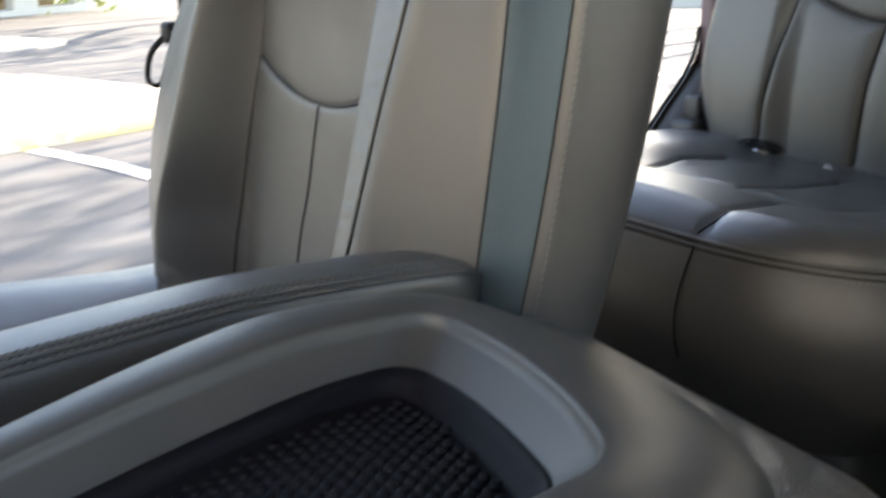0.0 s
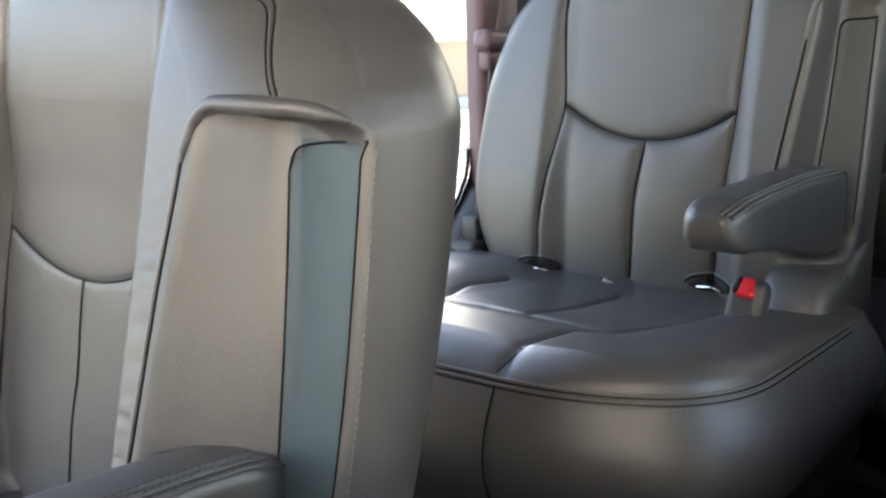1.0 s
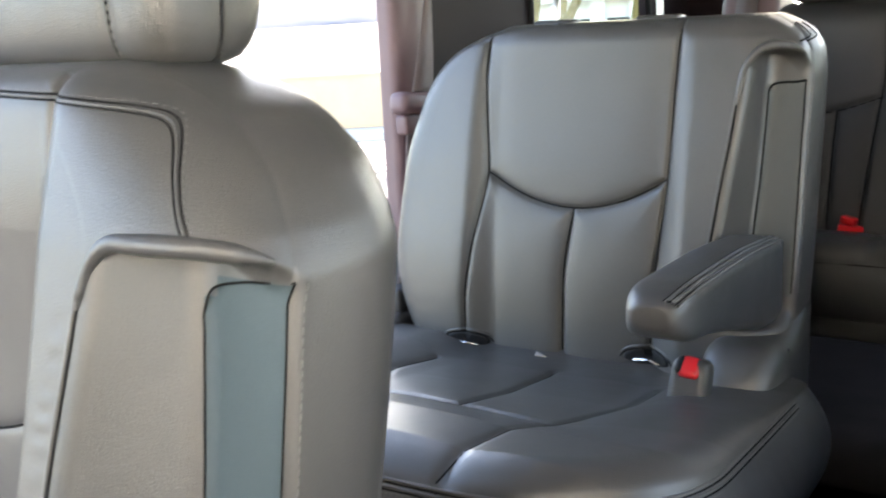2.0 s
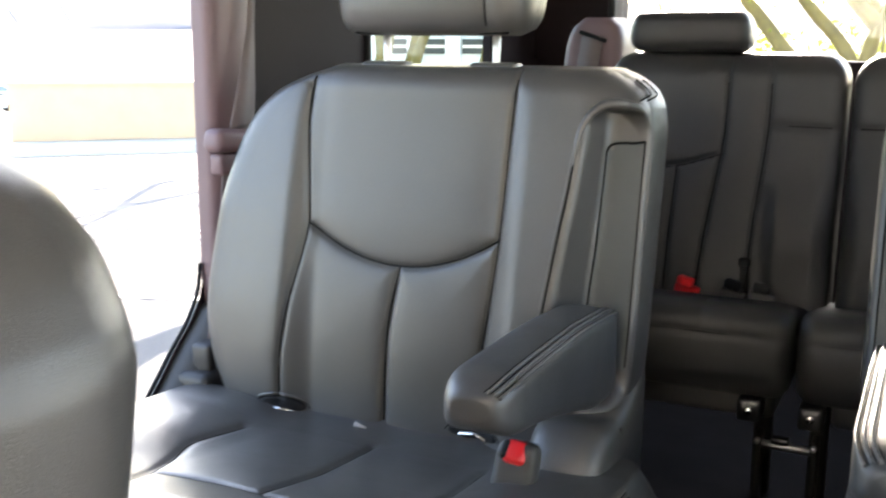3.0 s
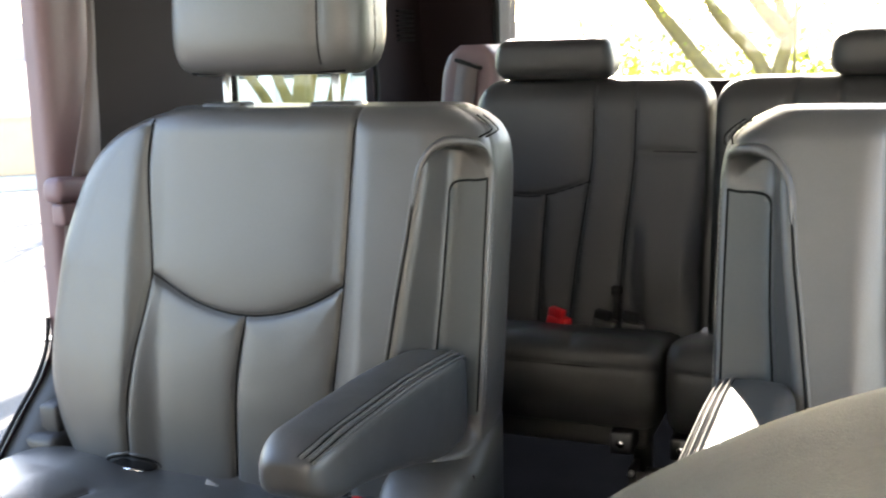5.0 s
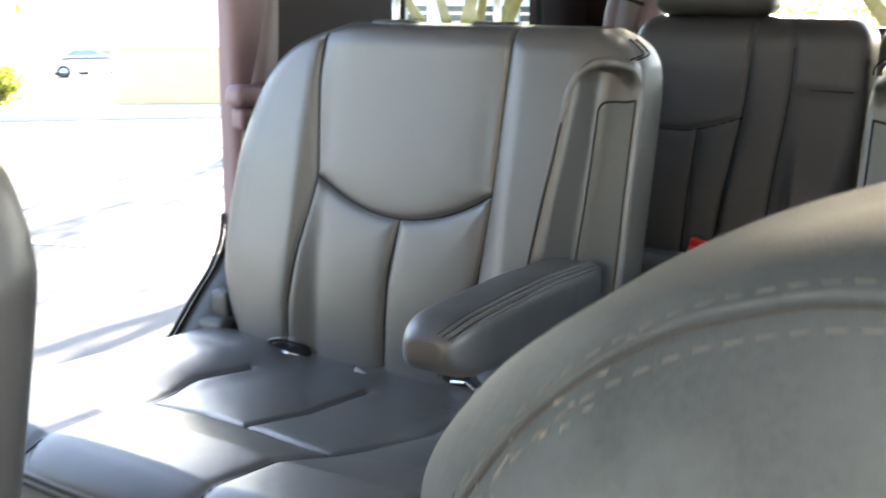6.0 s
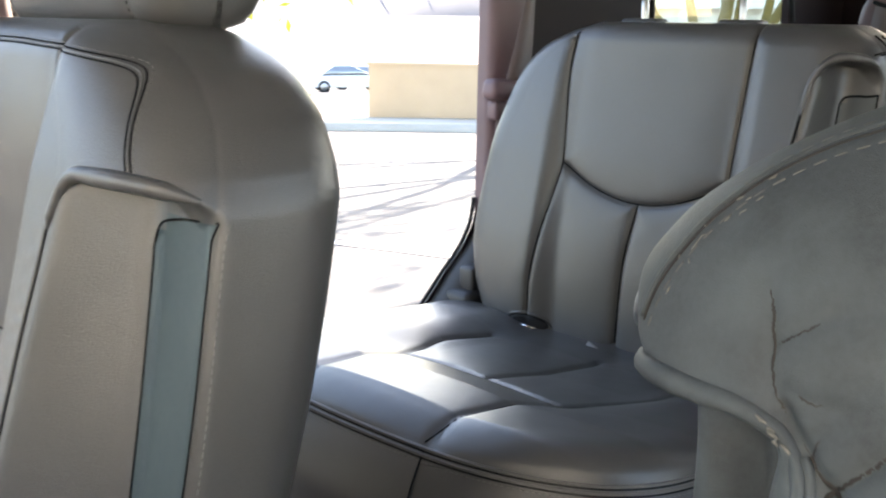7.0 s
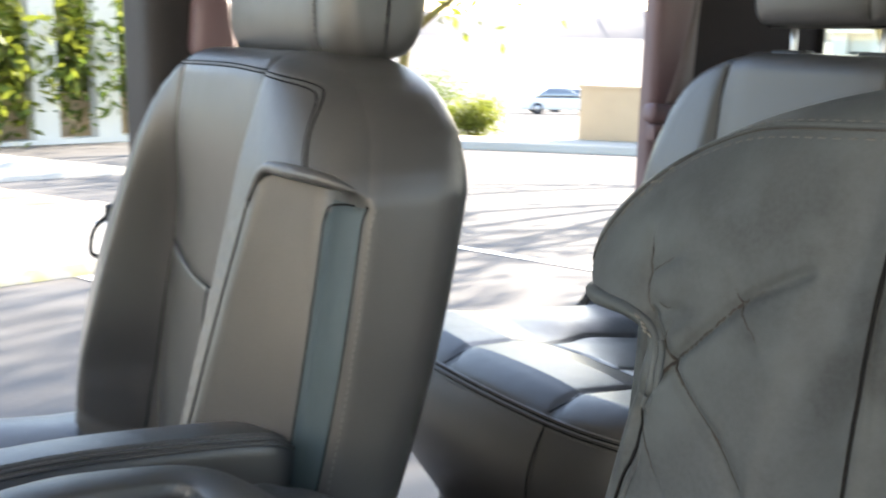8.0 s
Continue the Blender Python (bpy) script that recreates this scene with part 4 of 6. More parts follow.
    headrest(root, cx + sgn * 0.035, 0.430 + shift[1], 0.997, 1.215, 0.150, 0.058, (cx + sgn * 0.035 - 0.07, cx + sgn * 0.035 + 0.07), 0.430 + shift[1], 0.998, 0.09, 0.08)
    return root


bucket_seat(-0.50, 1, (0, 0, 0), LEATHER, "grey leather front passenger bucket seat with armrest folded down")
bucket_seat(0.495, -1, (0, -0.068, 0.008), LEATHER_WORN, "worn grey leather driver's bucket seat with cracked bolster", worn=True)

# ---------------------------------------------------------------- centre console
def console():
    root = thing("centre_console", (0.0, 0.0, 0.20), "grey moulded centre console with rubber-lined open tray between the front seats", "console")
    outer = [(-0.150, -0.62), (0.150, -0.62), (0.156, 0.06), (0.128, 0.158), (0.05, 0.206), (-0.06, 0.216), (-0.152, 0.195), (-0.160, 0.10)]
    rad = [0.05, 0.05, 0.08, 0.07, 0.08, 0.08, 0.07, 0.08]
    cnt = [12, 24, 10, 10, 10, 10, 10, 24]
    inner = [(-0.110, -0.52), (0.084, -0.52), (0.087, 0.03), (0.084, 0.086), (0.022, 0.120), (-0.05, 0.139), (-0.110, 0.138), (-0.106, 0.05)]
    irad = [0.04, 0.04, 0.03, 0.026, 0.04, 0.04, 0.022, 0.03]
    mat_o = [(-0.096, -0.49), (0.066, -0.49), (0.068, 0.02), (0.066, 0.079), (0.01, 0.099), (-0.045, 0.112), (-0.095, 0.111), (-0.088, 0.03)]
    o, i, r = round_poly(outer, rad, cnt, 9), round_poly(inner, irad, cnt, 9), round_poly(mat_o, irad, cnt, 9)
    c = np.array((0, -0.15))

    def grow(p, d):
        v = p - np.array((0, -0.2))
        n = v / np.linalg.norm(v, axis=1)[:, None]
        return p + n * d

    def crown(y):                                   # the lid falls a little towards its rear end
        return 0.713 - 0.35 * np.clip(y - 0.02, 0, 1) ** 1.6 - 0.26 * np.clip(0.06 - y, 0, 0.26) ** 1.5
    rings = []
    for d, dz in ((0.0, -0.36), (0.004, -0.20), (0.012, -0.13), (0.016, -0.085), (0.014, -0.060), (0.008, -0.038), (0.0, -0.020), (-0.010, -0.009), (-0.022, -0.002)):
        q = grow(o, d)
        rings.append(np.c_[q, crown(q[:, 1]) + dz])
    for f in np.linspace(0.12, 0.86, 9):
        q = grow(o, -0.022) * (1 - f) + i * f
        rings.append(np.c_[q, crown(q[:, 1]) + 0.0035 * math.sin(f * math.pi)])
    for f, dz in ((0.94, 0.0004), (0.97, -0.0004), (0.99, -0.0024), (1.0, -0.007)):
        q = grow(o, -0.022) * (1 - f) + i * f
        rings.append(np.c_[q, crown(q[:, 1]) + dz])
    for f in np.linspace(0.15, 1.0, 7):
        q = i * (1 - f) + r * f
        rings.append(np.c_[q, crown(q[:, 1]) - 0.007 - 0.017 * f])
    body = part("lid_frame", loft(rings, cap_start=False, cap_end=False), PLASTIC, root, "grey moulded plastic lid frame")
    # rubber tray
    zr = lambda q: crown(q[:, 1]) - 0.024  # noqa: E731
    tray = [np.c_[r, zr(r)], np.c_[grow(r, -0.003), zr(r) + 0.001], np.c_[grow(r, -0.006), zr(r) - 0.006], np.c_[grow(r, -0.011), zr(r) - 0.008],
            np.c_[grow(r, -0.013), zr(r) - 0.012], np.c_[grow(r, -0.018), zr(r) - 0.0125]]
    for f in (0.1, 0.2, 0.3, 0.4, 0.5, 0.6, 0.7, 0.8, 0.9, 0.99):
        q = grow(r, -0.018) * (1 - f) + np.array((0, -0.2)) * f
        tray.append(np.c_[q, zr(q) - 0.0125])
    liner = part("tray_mat", loft(tray, cap_start=False), RUBBER, root, "black ribbed rubber tray mat")
    dots = []
    for a in range(-9, 9):
        for b in range(-30, 11):
            x, y = a * 0.0082 + (0.0041 if b % 2 else 0) - 0.012, b * 0.0078 + 0.018
            if -0.074 < x < 0.050 and y < 0.094 - 0.28 * max(0, x + 0.05):
                z = float(crown(np.array(y))) - 0.0368
                ring = [np.array([(x + q * math.cos(t), y + q * math.sin(t), z + h) for t in np.linspace(0, 2 * math.pi, 7)[:-1]]) for q, h in ((0.0036, 0.0), (0.0029, 0.0012), (0.0014, 0.0016))]
                dots.append(loft(ring, False, True))
    part("mat_studs", join(*dots), RUBBER, liner)["kind"] = "stuff"
    # padded leather rear end
    pad = []
    for y in np.r_[np.linspace(0.150, 0.280, 24), 0.302 - 0.022 * (1 - np.sin(np.linspace(0, np.pi / 2, 10)))[1:]]:
        u = (y - 0.05) / 0.252
        e = math.sqrt(max(0.002, 1 - u ** 6))
        h = 0.178 * (0.55 + 0.45 * e) * (1 - 0.10 * u * u)
        zt = 0.682 - 0.020 * u ** 2
        zb = 0.42
        pol = round_poly([(-h, zb), (h, zb), (h, zb + (zt - zb) * (0.5 + 0.5 * e)), (-h, zb + (zt - zb) * (0.5 + 0.5 * e))], [0.02, 0.02, 0.05, 0.05], [10, 10, 24, 10], 10)
        wr = 0.0015 * np.sin(pol[:, 0] * 160 + 3 * np.sin(y * 60)) * np.exp(-((y - 0.20) / 0.03) ** 2) * (pol[:, 1] > zt - 0.05)
        pad.append(np.c_[pol[:, 0], y - 0.20 * pol[:, 0] * u * u, pol[:, 1] + wr])
    part("rear_pad", loft(pad), LEATHER_DARK, root, "creased dark leather rear pad")
    part("tunnel", rbox(-0.15, 0.15, -0.62, 0.20, 0.20, 0.44, 0.03, 3), PLASTIC_DARK, root)
    return root


console()

# ---------------------------------------------------------------- third-row bench
def bench_section(x0, x1, sgn, label):
    """One half of the split bench; sgn 1: its inner end is towards +x."""
    mid = (x0 + x1) / 2
    root = thing("third_row_seat", (mid, 1.75, 0.32), label, "seat", "split third-row bench")
    w = (x1 - x0) / 2
    xin = x1 if sgn > 0 else x0
    v1, v2 = xin - sgn * 0.183, xin - sgn * 0.114
    # seat back
    lines = [[(v1, 1.0), (v1, 0.88), (v1 - sgn * 0.02, 0.72), (v1 - sgn * 0.03, 0.60)], [(v2, 1.0), (v2, 0.88), (v2 - sgn * 0.012, 0.74), (v2 - sgn * 0.016, 0.62)],
             [(v2, 0.898), (xin, 0.896)], [(v1, 0.848), (v1 - sgn * 0.06, 0.828), (v1 - sgn * 0.10, 0.821), (v1 - sgn * 0.14, 0.823), (v1 - sgn * 0.19, 0.832)],
             [(v1 - sgn * 0.075, 0.823), (v1 - sgn * 0.080, 0.72), (v1 - sgn * 0.082, 0.6)]]
    rings = []
    zs = np.r_[np.linspace(0.575, 0.965, 80), 1.012 - 0.047 * (1 - np.sin(np.linspace(0, np.pi / 2, 14)))[1:]]
    for z in zs:
        e = 0.0
        if z > 0.965:
            u = (z - 0.965) / 0.047
            e = 0.047 * (1 - math.sqrt(max(0, 1 - u * u))) * 0.9
        pol = round_poly([(x0, 0.13), (x0, 0.0), (x1, 0.0), (x1, 0.13)], [0.03, 0.03, 0.03, 0.03], [10, 130, 10, 30], 7)
        d = np.full(len(pol), 9.0)
        for ln in lines:
            d = np.minimum(d, seg_dist(pol[:, 0], np.full(len(pol), z), ln))
        on = pol[:, 1] < 0.04
        pol[:, 1] += on * 0.006 * (np.exp(-d / 0.010) * 0.8 + np.exp(-(d / 0.003) ** 2) * 0.5)
        belly = 0.018 * math.exp(-((z - 0.72) / 0.07) ** 2)
        nb = smoothstep(0, 0.03, (pol[:, 0] - v2) * sgn) * smoothstep(0, 0.03, (xin - pol[:, 0]) * sgn)
        pol[:, 1] -= on * belly * nb
        pol[:, 0] = mid + (pol[:, 0] - mid) * (w - e) / w
        pol[:, 1] = 0.065 + (pol[:, 1] - 0.065) * (0.065 - e) / 0.065
        rings.append(np.c_[pol[:, 0], pol[:, 1] + 1.765 + 0.16 * (z - 0.70), np.full(len(pol), z)])
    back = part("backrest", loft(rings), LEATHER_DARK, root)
    for ln in lines:
        pts = [(x, 1.765 + 0.16 * (z - 0.70) + 0.0070 - 0.018 * math.exp(-((z - 0.72) / 0.07) ** 2) * float(smoothstep(0, 0.03, (x - v2) * sgn)) * float(smoothstep(0, 0.03, (xin - x) * sgn)), z) for x, z in spline(ln, 30) if z < 0.97 and x0 + 0.012 < x < x1 - 0.012]
        part("seam", tube(pts, 0.0014), SEAM, back)
    # cushion
    rings = []
    a0, a1 = (x0, 0.017) if sgn > 0 else (0.023, x1)          # the cushions part a little beside the backs
    prof = [(1.572, 0.515), (1.549, 0.555), (1.545, 0.605), (1.553, 0.636), (1.588, 0.651), (1.66, 0.641), (1.74, 0.618), (1.83, 0.60), (1.83, 0.515)]
    prof = spline(prof + [prof[0]], 90)[:-1]
    seamx = (a1 if sgn > 0 else a0) - sgn * 0.132
    c = prof.mean(0)
    v = prof - c
    far = np.linalg.norm(v, axis=1)
    for x in np.r_[a0 + 0.03 * (1 - np.cos(np.linspace(0, np.pi / 2, 9))), np.linspace(a0 + 0.03, a1 - 0.03, 80)[1:-1], a1 - 0.03 * (1 - np.sin(np.linspace(0, np.pi / 2, 9)))]:
        t = min(x - a0, a1 - x)
        e = 0.035 * (1 - math.sqrt(max(0, 1 - max(0, 1 - t / 0.03) ** 2)))
        g = 0.005 * math.exp(-abs(x - seamx) / 0.012) * smoothstep(0.60, 0.63, prof[:, 1]) + 0.0035 * np.exp(-np.abs(prof[:, 1] - 0.612) / 0.006) * (prof[:, 0] < 1.58)
        q = prof - v / far[:, None] * (e + g)[:, None]
        q[:, 1] += 0.0012 * np.sin(x * 70 + 2 * np.sin(q[:, 1] * 40)) * np.exp(-((q[:, 1] - 0.60) / 0.02) ** 2)
        rings.append(np.c_[np.full(len(q), x), q])
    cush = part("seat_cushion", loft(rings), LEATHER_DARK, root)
    part("seam", tube([(x, 1.5490, 0.612) for x in np.linspace(a0 + 0.035, a1 - 0.035, 30)], 0.0011), SEAM, cush)
    part("seam", tube([(seamx, y, z) for y, z in spline([(1.5515, 0.614), (1.559, 0.633), (1.590, 0.6455), (1.66, 0.6355), (1.74, 0.6125)], 20)], 0.0012), SEAM, cush)
    # frame, legs and brackets
    part("frame_rail", rbox(x0 + 0.02, x1 - 0.05 if sgn > 0 else x1 - 0.02, 1.60, 1.80, 0.470, 0.520, 0.012, 3), PLASTIC_DARK, root)
    bx = -0.036 if sgn > 0 else 0.051
    for lx in (bx, x0 + 0.05 if sgn > 0 else x1 - 0.05):
        deep = 1.60 if lx == bx else 1.57
        br = part("leg_bracket", rbox(lx - 0.017, lx + 0.017, 1.548, 1.60, 0.482, 0.516, 0.005, 2), STEEL_DARK, root, "grey steel leg bracket with bolt")
        part("bolt", cyl((lx, 1.552, 0.500), (lx, 1.543, 0.500), 0.0065, 12, 0.002), CHROME, br)
        part("leg", rbox(lx - 0.014, lx + 0.014, deep + 0.11, deep + 0.14, 0.30, 0.485, 0.004, 2), SEAL, root)
    hx = xin - sgn * (0.253 if sgn > 0 else 0.266)
    rr = []
    for u in (1 - np.cos(np.linspace(0, np.pi, 24))) / 2:
        a = 2 * u - 1
        e = max(0.06, (1 - abs(a) ** 2.8) ** 0.5)
        hw, ht = 0.103 * (0.80 + 0.20 * e) * (1 - 0.05 * u), 0.046 * (0.35 + 0.65 * e)
        pol = round_poly([(-hw, ht), (-hw, -ht), (hw, -ht), (hw, ht)], [0.03] * 4, [8, 20, 8, 20], 10)
        rr.append(np.c_[hx + pol[:, 0], 1.845 + pol[:, 1], np.full(len(pol), 1.012 + 0.068 * u)])
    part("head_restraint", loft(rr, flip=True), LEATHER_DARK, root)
    return root


bench_section(-0.345, 0.044, 1, "dark leather third-row bench half with low head restraint")
bench_section(0.054, 0.450, -1, "dark leather third-row bench half beside the split")


def bench_buckle(x, y, z, red, label, turn):
    root = thing("seat_belt_buckle", (x, y, z), label, "seat belt")
    m = Matrix.Rotation(radians(turn), 4, "Z") @ Matrix.Rotation(radians(-80), 4, "X")
    part("buckle_body", rbox(x - 0.012, x + 0.012, y - 0.009, y + 0.009, z - 0.019, z + 0.019, 0.005, 3, 0.9, m), RED if red else PLASTIC_DARK, root)
    part("release_button", rbox(x - 0.008, x + 0.008, y - 0.010, y + 0.004, z - 0.004, z + 0.022, 0.003, 2, 1.0, Matrix.Translation((0, -0.008, 0.008)) @ m), RED if red else SEAL, root)
    return root


bench_buckle(-0.163, 1.680, 0.640, True, "red seat belt buckle lying on the third-row cushion", 70)
bench_buckle(-0.086, 1.665, 0.645, False, "black seat belt buckle lying on the third-row cushion", 80)
bench_buckle(-0.044, 1.668, 0.644, False, "black seat belt buckle lying on the third-row cushion", 100)
strap = thing("seat_belt_strap", (-0.078, 1.75, 0.64), "black webbing strap hanging between the bench seams", "seat belt")
part("webbing", rbox(-0.094, -0.082, 1.752, 1.758, 0.600, 0.678, 0.002, 2), SEAL, strap)
part("strap_guide", rbox(-0.097, -0.079, 1.751, 1.765, 0.668, 0.684, 0.005, 3), SEAL, strap)
latch = thing("floor_latch", (0.02, 1.60, 0.30), "black steel floor latch with bright bar under the bench", "latch")
part("latch_plate", rbox(-0.036, 0.080, 1.552, 1.66, 0.298, 0.318, 0.005, 2), SEAL, latch)
part("latch_bar", cyl((-0.020, 1.575, 0.442), (0.056, 1.575, 0.441), 0.0065, 14, 0.002), STEEL, latch, "bright steel bar")
part("latch_bar", rbox(-0.004, 0.022, 1.566, 1.584, 0.446, 0.456, 0.003, 2), STEEL_DARK, latch)
for bx in (-0.030, 0.050):
    part("latch_post", rbox(bx + 0.003, bx + 0.013, 1.560, 1.60, 0.310, 0.460, 0.003, 2), SEAL, latch)
for bx in (-0.022, 0.058):
    part("bolt", cyl((bx, 1.562, 0.452), (bx, 1.553, 0.452), 0.0045, 10, 0.0015), STEEL, latch)

# ---------------------------------------------------------------- body shell
tagged(part("floor", join(slab([(-0.80, -0.95, 0.20), (0.80, -0.95, 0.20), (0.80, 1.42, 0.20), (-0.80, 1.42, 0.20)], -0.06),
                          slab([(-0.80, 1.38, 0.30), (0.80, 1.38, 0.30), (0.80, 2.72, 0.30), (-0.80, 2.72, 0.30)], -0.06),
                          slab([(-0.80, 1.38, 0.20), (0.80, 1.38, 0.20), (0.80, 1.38, 0.30), (-0.80, 1.38, 0.30)], -0.04)), CARPET, smooth=False),
       "dark charcoal cabin carpet", "floor", kind="structure")
tagged(part("ceiling", rbox(-0.80, 0.80, -0.62, 2.75, 1.525, 1.60, 0.03, 3), HEADLINER), "pale grey fabric headliner", "ceiling", kind="structure")


def ribbon(points, half, thick):
    """A flat strap along points; half: half its width along y."""
    p = np.asarray(points, float)
    rings = []
    for q, h in zip(p, np.broadcast_to(half, (len(p),))):
        rings.append([(q[0] - thick, q[1] - h, q[2]), (q[0] + thick, q[1] - h, q[2]), (q[0] + thick, q[1] + h, q[2]), (q[0] - thick, q[1] + h, q[2])])
    return loft(rings)


def side_wall(sgn):
    """One flank of the cabin: door openings, pillars, quarter panel and window."""
    nm = "wall_passenger_side" if sgn < 0 else "wall_driver_side"
    w = tagged(new(nm), "dark trimmed vehicle flank with door openings and quarter window" if sgn < 0 else "dark trimmed vehicle flank with open door frames", "wall", kind="structure")
    w.location = (sgn * 0.84, 0.9, 0.2)
    WORLD_AT[w] = Vector((sgn * 0.84, 0.9, 0.2))
    X = lambda a: sgn * a  # noqa: E731

    def plate(name, yz, xi, xo, mt, label="", rake=0.0):
        yz = np.asarray(yz, float)
        a = np.c_[np.full(len(yz), X(xi)), yz]
        b = np.c_[np.full(len(yz), X(xo)), yz[:, 0] + rake * (yz[:, 0] < 1.5), yz[:, 1]]
        return part(name, loft([a, b]), mt, w, label, smooth=False)

    # sill, roof rail
    plate("door_sill", [(-0.95, 0.14), (1.40, 0.14), (1.40, 0.235), (-0.95, 0.235)], 0.78, 0.93, PLASTIC_DARK)
    plate("roof_rail", [(-0.68, 1.40), (2.75, 1.40), (2.75, 1.58), (-0.60, 1.58)], 0.78, 0.90, TRIM)
    # B pillar: rounded trim
    rings = []
    for z in np.linspace(0.22, 1.44, 30):
        lean = -0.05 * max(0, z - 0.9)
        y0, y1 = 0.335 + 0.02 * math.sin(z * 2), 0.50 - 0.01 * (z - 0.8)
        pol = round_poly([(0.79 + lean, y0), (0.90 + lean, y0), (0.90 + lean, y1), (0.79 + lean, y1)], [0.03, 0.01, 0.01, 0.03], [4, 6, 4, 8], 6)
        rings.append(np.c_[sgn * pol[:, 0], pol[:, 1], np.full(len(pol), z)])
    part("b_pillar", loft(rings), PILLAR, w, "dark moulded centre pillar trim")
    # C pillar and the curved rear edge of the door opening
    arc = spline([(0.99, 0.235), (1.03, 0.36), (1.112, 0.484), (1.195, 0.571), (1.257, 0.630), (1.284, 0.70), (1.290, 0.90), (1.296, 1.08), (1.31, 1.41)], 60)
    out = [(1.80, 1.41), (1.80, 0.90), (1.80, 0.235)]
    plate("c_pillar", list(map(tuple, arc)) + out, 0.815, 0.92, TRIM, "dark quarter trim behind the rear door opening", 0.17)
    part("door_seal", tube([(X(0.818), y - 0.004, z) for y, z in arc[:38]], 0.0035, 9), SEAL, w, "black rubber door seal")
    part("wheel_arch_trim", tube([(X(0.806), y + 0.050, z - 0.034) for y, z in arc[6:36]], np.interp(np.arange(30), [0, 6, 24, 29], [0.035, 0.054, 0.054, 0.040]), 14), PLASTIC, w, "grey moulded arch trim")
    rings = []
    for z in np.linspace(0.62, 1.42, 24):
        pol = round_poly([(0.784, 1.287), (0.822, 1.287), (0.822, 1.40), (0.784, 1.396)], [0.028, 0.006, 0.006, 0.028], [6, 4, 8, 4], 6)
        rings.append(np.c_[sgn * pol[:, 0], pol[:, 1] + 0.012 * (z - 0.9), np.full(len(pol), z)])
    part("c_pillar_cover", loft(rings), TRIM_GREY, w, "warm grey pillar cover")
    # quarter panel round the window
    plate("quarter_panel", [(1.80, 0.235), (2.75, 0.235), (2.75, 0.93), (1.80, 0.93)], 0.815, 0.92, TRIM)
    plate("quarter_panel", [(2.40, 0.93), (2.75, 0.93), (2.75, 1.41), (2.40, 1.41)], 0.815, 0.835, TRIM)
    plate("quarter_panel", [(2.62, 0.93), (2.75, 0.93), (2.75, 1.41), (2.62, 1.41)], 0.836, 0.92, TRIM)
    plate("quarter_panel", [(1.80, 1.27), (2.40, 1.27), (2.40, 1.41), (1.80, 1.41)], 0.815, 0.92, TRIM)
    plate("quarter_glass", [(1.80, 0.93), (2.62, 0.93), (2.62, 1.27), (1.80, 1.27)], 0.868, 0.872, GLASS)
    part("window_gasket", tube([(X(0.815), y, z) for y, z in spline([(1.80, 0.93), (2.16, 0.93), (2.40, 0.93), (2.40, 1.1), (2.40, 1.27), (2.16, 1.27), (1.80, 1.27), (1.80, 1.1), (1.80, 0.93)], 60)], 0.009, 8), SEAL, w)
    part("wheel_house", rbox(X(0.815) if sgn < 0 else 0.47, -0.47 if sgn < 0 else X(0.815), 1.48, 2.70, 0.235, 0.70, 0.05, 4), TRIM, w, "dark moulded wheel-house trim")
    # lower body outside
    plate("outer_panel", [(1.80, -0.10), (2.80, -0.10), (2.80, 0.93), (1.90, 0.93), (1.80, 0.60)], 0.925, 0.98, PAINT)
    # A pillar
    part("a_pillar", tube([(X(0.76), -0.60, 1.46), (X(0.80), -0.86, 1.17), (X(0.83), -1.07, 0.94)], 0.05, 12), TRIM, w, "dark windscreen pillar trim")
    plate("cowl_side", [(-1.25, 0.14), (-0.85, 0.14), (-0.85, 0.93), (-1.25, 0.93)], 0.80, 0.92, TRIM)
    return w


side_wall(-1)
side_wall(1)


